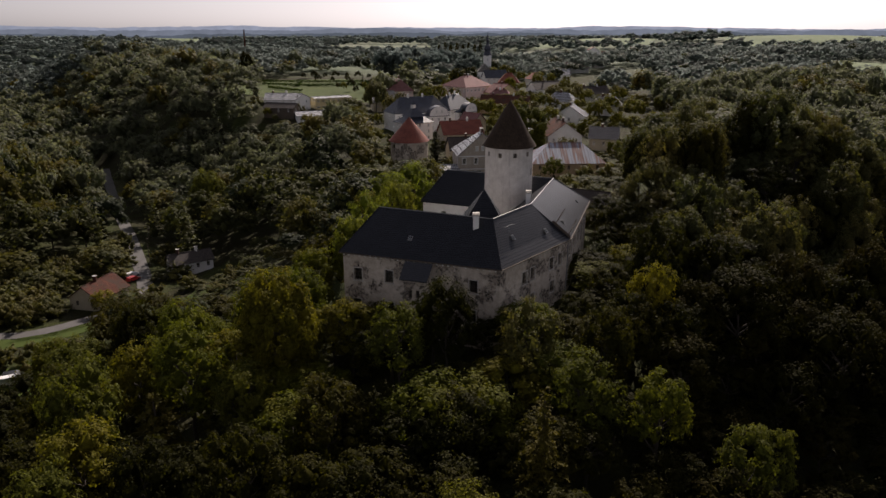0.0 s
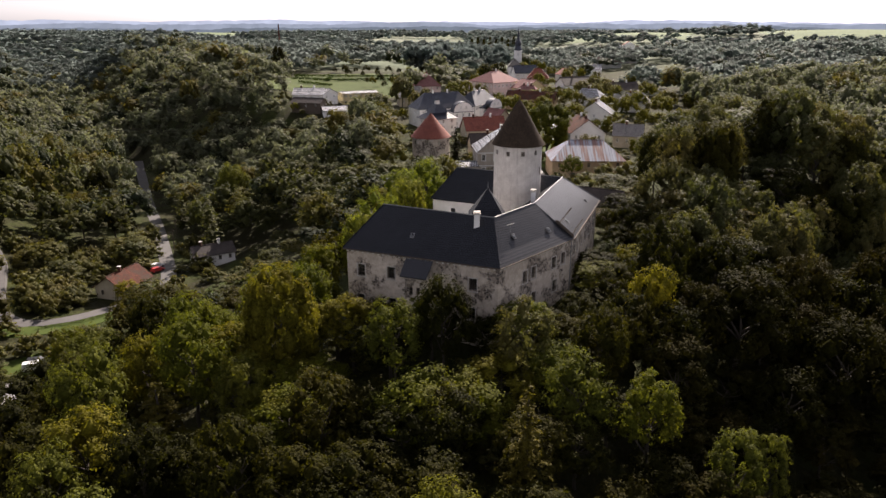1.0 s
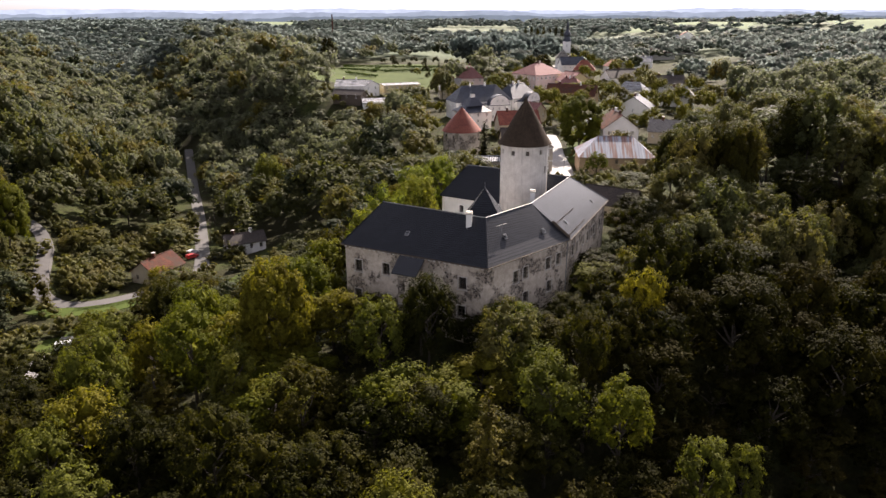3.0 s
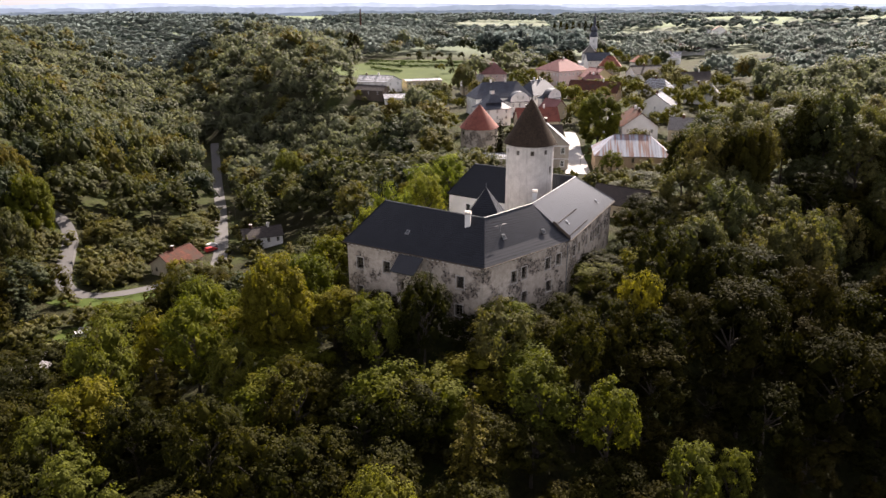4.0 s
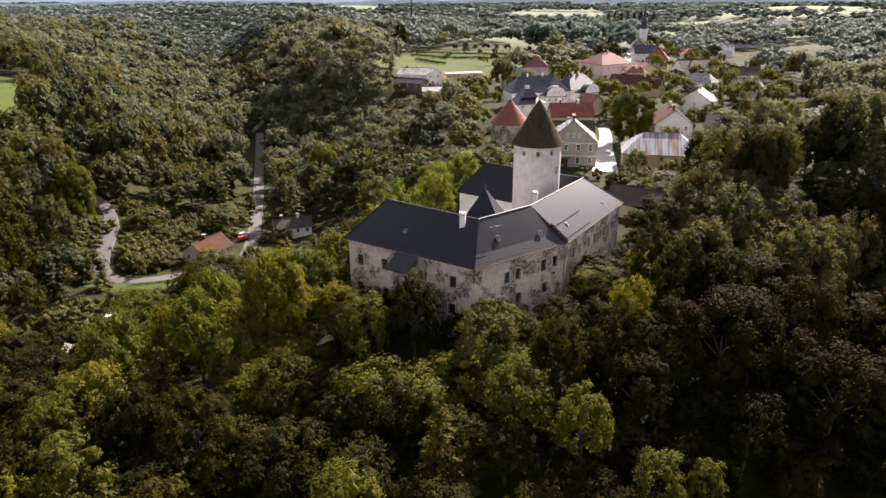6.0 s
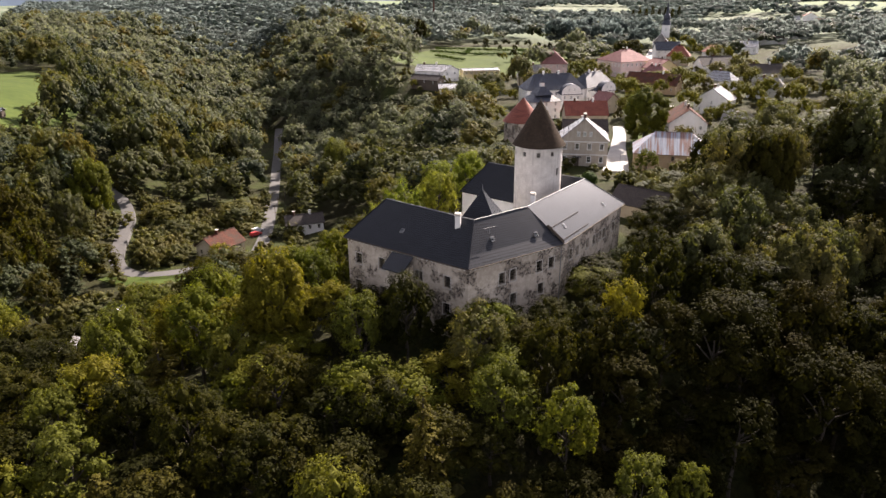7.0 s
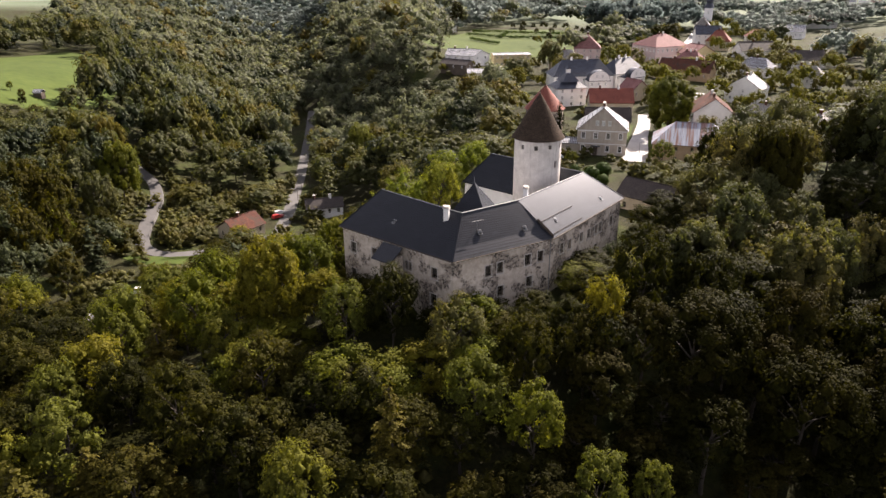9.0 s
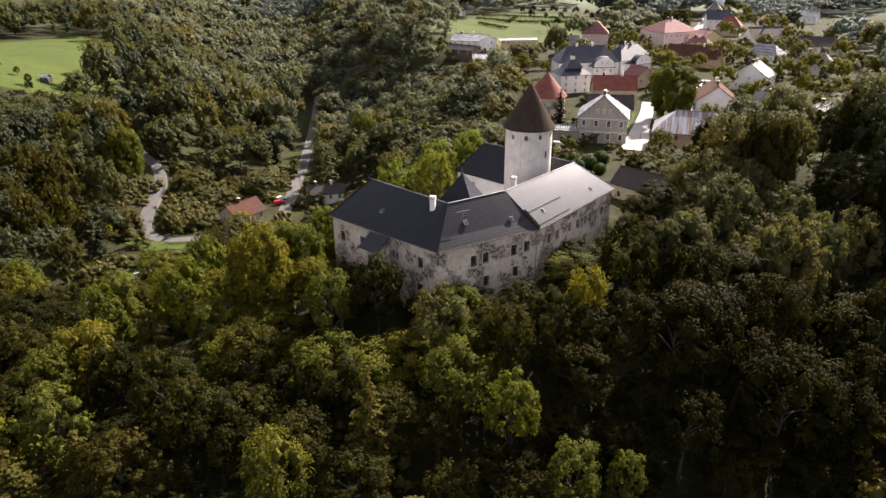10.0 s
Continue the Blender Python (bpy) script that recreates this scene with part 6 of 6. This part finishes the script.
# the rest of the woods, joined
def woods(name, spots, kinds, mats, label, tall, wide):
    """Joined trees; mats is one material, or (material, share) pairs that stand in patches."""
    mats = mats if isinstance(mats, list) else [(mats, 1.0)]
    vs, qs, mi, base = [], [], [], 0
    for x, y in spots:
        v, q, t0, w0 = kinds[rng.randrange(len(kinds))]
        top = near_top(x, y, rng.uniform(*tall)) if y < 320 else ground_z(x, y) + rng.uniform(*tall)
        if -245 < x < -150 and 222 < y < 325:
            top += 9
        if -100 < x < -30 and 315 < y < 432:
            top = ground_z(x, y) + (rng.uniform(4, 6.5) if x > -92 and y > 335 else rng.uniform(7, 11))
        zg = ground_z(x, y)
        th, sx, sz = rng.uniform(0, math.tau), rng.uniform(*wide) * (1.3 if x > 44 and 95 < y < 182 else 1.0) / w0, (top - zg) / t0
        if top - zg < 8:
            sx *= 0.6
        c, s = math.cos(th), math.sin(th)
        vs.append(np.stack([(v[:, 0] * c - v[:, 1] * s) * sx + x, (v[:, 0] * s + v[:, 1] * c) * sx + y, v[:, 2] * sz + zg], 1))
        qs.append(q + base)
        base += len(v)
        u = min(max(0.5 + 0.55 * noise.noise(Vector((x / 34, y / 34, 7))) + rng.uniform(-0.38, 0.38), 0), 0.999)
        k = 0
        while k < len(mats) - 1 and u >= mats[k][1]:
            u -= mats[k][1]
            k += 1
        mi.append(np.full(len(q), k, np.int32))
    me = arrays_mesh(name, np.concatenate(vs), np.concatenate(qs), mats[0][0])
    for mat, _ in mats[1:]:
        me.materials.append(mat)
    me.polygons.foreach_set("material_index", np.concatenate(mi))
    return tagged(new(name, me), label, "woodland", kind="stuff")


def lod(seeds, leaves, size, **kw):
    return [(*broadleaf(s, leaves, size, 15.0, 5.6, **kw), 15.0, 5.6) for s in seeds]


mid0 = lod((65, 66, 67, 68), 1200, 0.52, lobes=18, seg=5, rings=3, core=0.66, low=0.2, tufts=8, shag=0.5, dome=0.5, span=1.35)
mid0.append((*conifer(69, 1000, 0.6), 18.0, 4.6))
mid1 = lod((71, 72, 73, 74), 850, 0.6, lobes=16, seg=5, rings=3, core=0.68, low=0.25, tufts=7, shag=0.5, dome=0.6, span=1.25)
mid1.append((*conifer(75, 500, 0.85, seg=5), 18.0, 4.6))
WOOD_MIX = [(M_SLOPE_DARK, 0.25), (M_SLOPE, 0.55), (M_SLOPE_GOLD, 0.2)]
woods("woodland", [p for p in rest if p[1] < 150], mid0, [(M_SLOPE_DARK, 0.3), (M_LEAF, 0.55), (M_SLOPE_GOLD, 0.15)], "dense mixed wood on the slopes below the castle", (12, 18), (4.4, 6.6))
woods("woodland", [p for p in rest if p[1] >= 150], mid1, WOOD_MIX, "dense mixed wood on the slopes beyond the castle", (12, 18), (4.6, 6.8))
mid2 = lod((81, 82, 83, 80), 520, 0.74, lobes=14, seg=5, rings=3, core=0.7, low=0.3, tufts=6, shag=0.45, dome=0.7, span=1.2)
mid2 += [(*conifer(84, 260, 0.9, tall=20, wide=4.2, seg=5), 18.0, 5.4)]
valley_spots = [p for p in scatter(182, 420, 11.0, 20) if all((p[0] - s[0]) ** 2 + (p[1] - s[1]) ** 2 > (2.5 + 0.4 * s[3]) ** 2 for s in SPECIAL)]
hill = lambda x, y: y > 270 and x > -215 or x > 60
HILL_MIX = [(M_SLOPE_DARK, 0.14), (M_HILL_HAZED, 0.7), (M_SLOPE_GOLD, 0.16)]
woods("woodland", [p for p in valley_spots if not hill(*p)], mid2, WOOD_MIX, "dense wood covering the valley sides", (11, 20), (5.2, 7.6))
woods("woodland", [p for p in valley_spots if hill(*p)], mid2, HILL_MIX, "wood between valley and village, paled by haze in its colour", (11, 20), (5.2, 7.6))
far1 = lod((91, 92, 93), 100, 1.5, lobes=9, seg=5, rings=3, core=0.74, low=0.3, tufts=4, shag=0.35, dome=0.8, span=1.2)
far_spots = [(x, y, rng.random()) for x, y in scatter(420, 900, 13.5, 30)]
pale_side = lambda x, y, u: y >= 440 + u * 260 and x > -200 or x > 60 and y > 420 or y > 640 + u * 160
woods("woodland", [(x, y) for x, y, u in far_spots if not pale_side(x, y, u)], far1, HILL_MIX, "mixed woods behind the village", (10, 20), (5.4, 8.4))
# farther out the woods thin into groves and belts between the fields
far_grove = lambda x, y: x < -150 or x > 130 + 0.1 * y or noise.noise(Vector((x / 90, y / 90, 2))) > -0.05
woods("woodland", [(x, y) for x, y, u in far_spots if pale_side(x, y, u) and far_grove(x, y)], far1, [(M_SLOPE_DARK, 0.15), (M_WOODS_HAZED, 0.85)], "hazy woods farther behind the village", (8, 16), (6, 9))
far2 = lod((95, 96, 97), 36, 2.6, lobes=4, seg=5, rings=3, core=0.9, low=0.2, tufts=2, shag=0.25, dome=1.0, span=1.2)
woods("woodland", [p for p in scatter(900, 2250, 23, 40) if noise.noise(Vector((p[0] / 240, p[1] / 110, 0))) > -0.02 or p[0] < -0.42 * p[1] and p[1] < 1500], far2, M_WOODS_HAZED, "wooded belts in the distance", (8, 15), (8, 13))
# village and park trees, shrubs
town_spots = [(rng.uniform(-100, 114), rng.uniform(250, 640)) for _ in range(640)]
keep = [(x, y) for x, y in town_spots if inside(x, y, VILLAGE) and not any(inside(x, y, [tuple(c) for c in f]) for f in FOOTPRINTS)
        and not any((p.x - x) ** 2 + (p.y - y) ** 2 < 81 for line, _ in road_lines for p in line)]
keep = [p for p in keep if not (p[0] < -12 and p[1] > 392)][:170] + [(43, 376), (52, 398), (55, 338), (62, 356), (68, 425), (80, 418), (-22, 474), (-18, 509), (-69, 492), (-54, 333), (-45, 327), (-39, 329), (-47, 303), (17, 579), (12, 522), (17, 466), (-55, 497), (37, 356), (49, 321), (59, 319), (60, 381), (33, 400), (46, 400), (-28, 360), (-20, 300), (-26, 318)]
keep += [(23, 312), (26, 322), (24, 347), (28, 335), (33, 330)]
keep = [p for p in keep if not (-28 < p[0] < 22 and 240 < p[1] < 346)]
woods("garden_trees", keep, mid1[:4], [(M_LEAF_LINDEN, 0.7), (M_SLOPE, 0.3)], "garden trees between the village houses", (5, 12), (3, 5.2))
park = [(-120 + k * 9.5, 612 - k * 1.2) for k in range(10)] + [(-100 + k * 12, 566) for k in range(5)] + [(-75 + k * 9, 505 + 6 * (k % 2)) for k in range(5)] + [(-58 + k * 7, 470 + 5 * (k % 3)) for k in range(4)]
woods("park_trees", park, mid2, M_LEAF, "rows of small round trees in the park", (6, 9), (3, 3.8))
grove = [(rng.uniform(-55, 28), rng.uniform(600, 690)) for _ in range(45)]
woods("grove", grove, mid2, M_WOODS_HAZED, "grove of tall old trees beside the church", (17, 25), (7, 10))


# shrubs of the valley floor and gardens
shrubs = []
for p in road_lines[0][0]:
    for side in (-1, 1):
        for _ in range(3):
            a_, o_ = rng.uniform(0, math.tau), rng.uniform(6.6, 9.5)
            x, y = p.x + math.cos(a_) * o_, p.y + math.sin(a_) * o_
            if p.x < -112 and all((q.x - x) ** 2 + (q.y - y) ** 2 > 42 for q in road_lines[0][0]):
                shrubs.append((x, y))
for _ in range(420):
    x, y = rng.uniform(-150, -94), rng.uniform(154, 226)
    if inside(x, y, SCRUB) and not any((p.x - x) ** 2 + (p.y - y) ** 2 < 44 for line, _ in road_lines[:2] for p in line) and not (-108 < x < -88 and 178 < y < 203):
        shrubs.append((x, y))
for x, y, n_ in [(-134, 172, 3), (-139, 185, 3), (-108, 171, 4), (-114, 170, 6), (-110, 164, 6), (-118, 174, 5), (-84, 182, 3), (-82, 132, 6), (-97, 135, 5), (-86, 141, 4), (-100, 128, 4), (-90, 121, 4), (-100, 122, 5), (-80, 205, 5), (-88, 220, 8), (-96, 230, 8), (-75, 190, 4), (-62, 186, 3), (4, 212, 4), (12, 178, 6), (5, 170, 6), (16, 168, 4), (46, 215, 6), (40, 205, 6), (30, 200, 5), (36, 190, 6), (48, 280, 6), (44, 320, 8), (58, 260, 6)]:
    shrubs += [(x + rng.gauss(0, 2.6), y + rng.gauss(0, 2.6)) for _ in range(n_)]
for _ in range(300):
    x, y = rng.uniform(-100, 95), rng.uniform(195, 470)
    if inside(x, y, VILLAGE) and not any(inside(x, y, [tuple(c) for c in f]) for f in FOOTPRINTS) and not any((p.x - x) ** 2 + (p.y - y) ** 2 < 45 for line, _ in road_lines for p in line):
        shrubs.append((x, y))
for _ in range(130):
    x, y = rng.uniform(-70, 45), rng.uniform(52, 104)
    if not inside(x, y, CASTLE_PLOT):
        shrubs.append((x, y))
bush = lod((85, 86, 87), 150, 0.95, lobes=8, seg=5, rings=3, core=0.8, low=0.1, tufts=5)
shrubs += [(-104 + rng.uniform(-5, 2) - k * 1.1, 214 + k * 2.4) for k in range(16)]
vs, qs, base = [], [], 0
for x, y in shrubs:
    v, q, t0, w0 = bush[rng.randrange(3)]
    tall_, wide_, th = rng.uniform(2.2, 5.5), rng.uniform(1.8, 3.6), rng.uniform(0, 6.28)
    c, s = math.cos(th) * wide_ / w0, math.sin(th) * wide_ / w0
    vs.append(np.stack([v[:, 0] * c - v[:, 1] * s + x, v[:, 0] * s + v[:, 1] * c + y, (v[:, 2] - 3.5) * tall_ / (t0 - 3.5) + ground_z(x, y)], 1))
    qs.append(q + base)
    base += len(v)
tagged(new("shrubs", arrays_mesh("shrubs", np.concatenate(vs), np.concatenate(qs), M_SLOPE)), "shrubs and thickets along the lane and gardens", "shrubs", kind="stuff")


def topiary(x, y, r_):
    """A bush clipped to a ball."""
    rg = np.random.default_rng(int(x * 10 + y))
    d = rg.normal(size=(700, 3)); d /= np.linalg.norm(d, axis=1, keepdims=True)
    v, q = leaf_quads(d * r_ * rg.uniform(0.9, 1.03, (700, 1)), d + rg.normal(size=(700, 3)) * 0.3, r_ * rg.uniform(0.12, 0.22, 700), rg)
    cv, cq = lumps(np.zeros((1, 3)), np.array([r_ * 0.93]), rg, 12, 8)
    ob = new("topiary_bush", arrays_mesh("topiary_bush", np.concatenate([v, cv]), np.concatenate([q, cq + len(v)]), M_BOX))
    ob.location = (x, y, ground_z(x, y) + r_ * 0.8)
    return tagged(ob, "round clipped green bush in the castle garden", "bush", "clipped bushes")


for x, y, r_ in [(16, 197, 2.4), (18.5, 202.5, 2.5), (13.5, 192.5, 2.2), (20, 192, 1.8), (10, 204, 1.6)]:
    topiary(x, y, r_)


def hedge(a, b, wide=1.6, tall=1.5):
    a, b = Vector(a), Vector(b)
    rg = np.random.default_rng(int(abs(a.x * 7 + a.y)))
    length = (b - a).length
    n = int(length * 14)
    t = rg.uniform(0, 1, n)
    side = rg.uniform(-0.5, 0.5, n) * wide
    d = (b - a) / length
    x, y = a.x + d.x * length * t - d.y * side, a.y + d.y * length * t + d.x * side
    z = height(x, y) + rg.uniform(0.1, 1, n) ** 0.5 * tall
    v, q = leaf_quads(np.stack([x, y, z], 1), rg.normal(size=(n, 3)) + [0, 0, 0.8], rg.uniform(0.7, 1.3, n), rg)
    return tagged(new("hedge", arrays_mesh("hedge", v, q, M_BOX)), "clipped dark green hedge across the park lawn", "hedge", "park hedges")


for a, b in [((-145, 562), (-113, 548)), ((-113, 548), (-60, 556)), ((-150, 590), (-60, 588)), ((-128, 520), (-100, 500)), ((-60, 556), (-30, 560)), ((-113, 548), (-118, 588))]:
    hedge(a, b, 3.5, 2.2)


for k in range(8):
    x, y = -6 + k * 9.0, 1090 + 4 * (k % 3)
    tree(x, y, ground_z(x, y) + 21 + 3 * (k % 2), 2.6, "broad5", "green", k * 50.0, group="row of distant poplars")
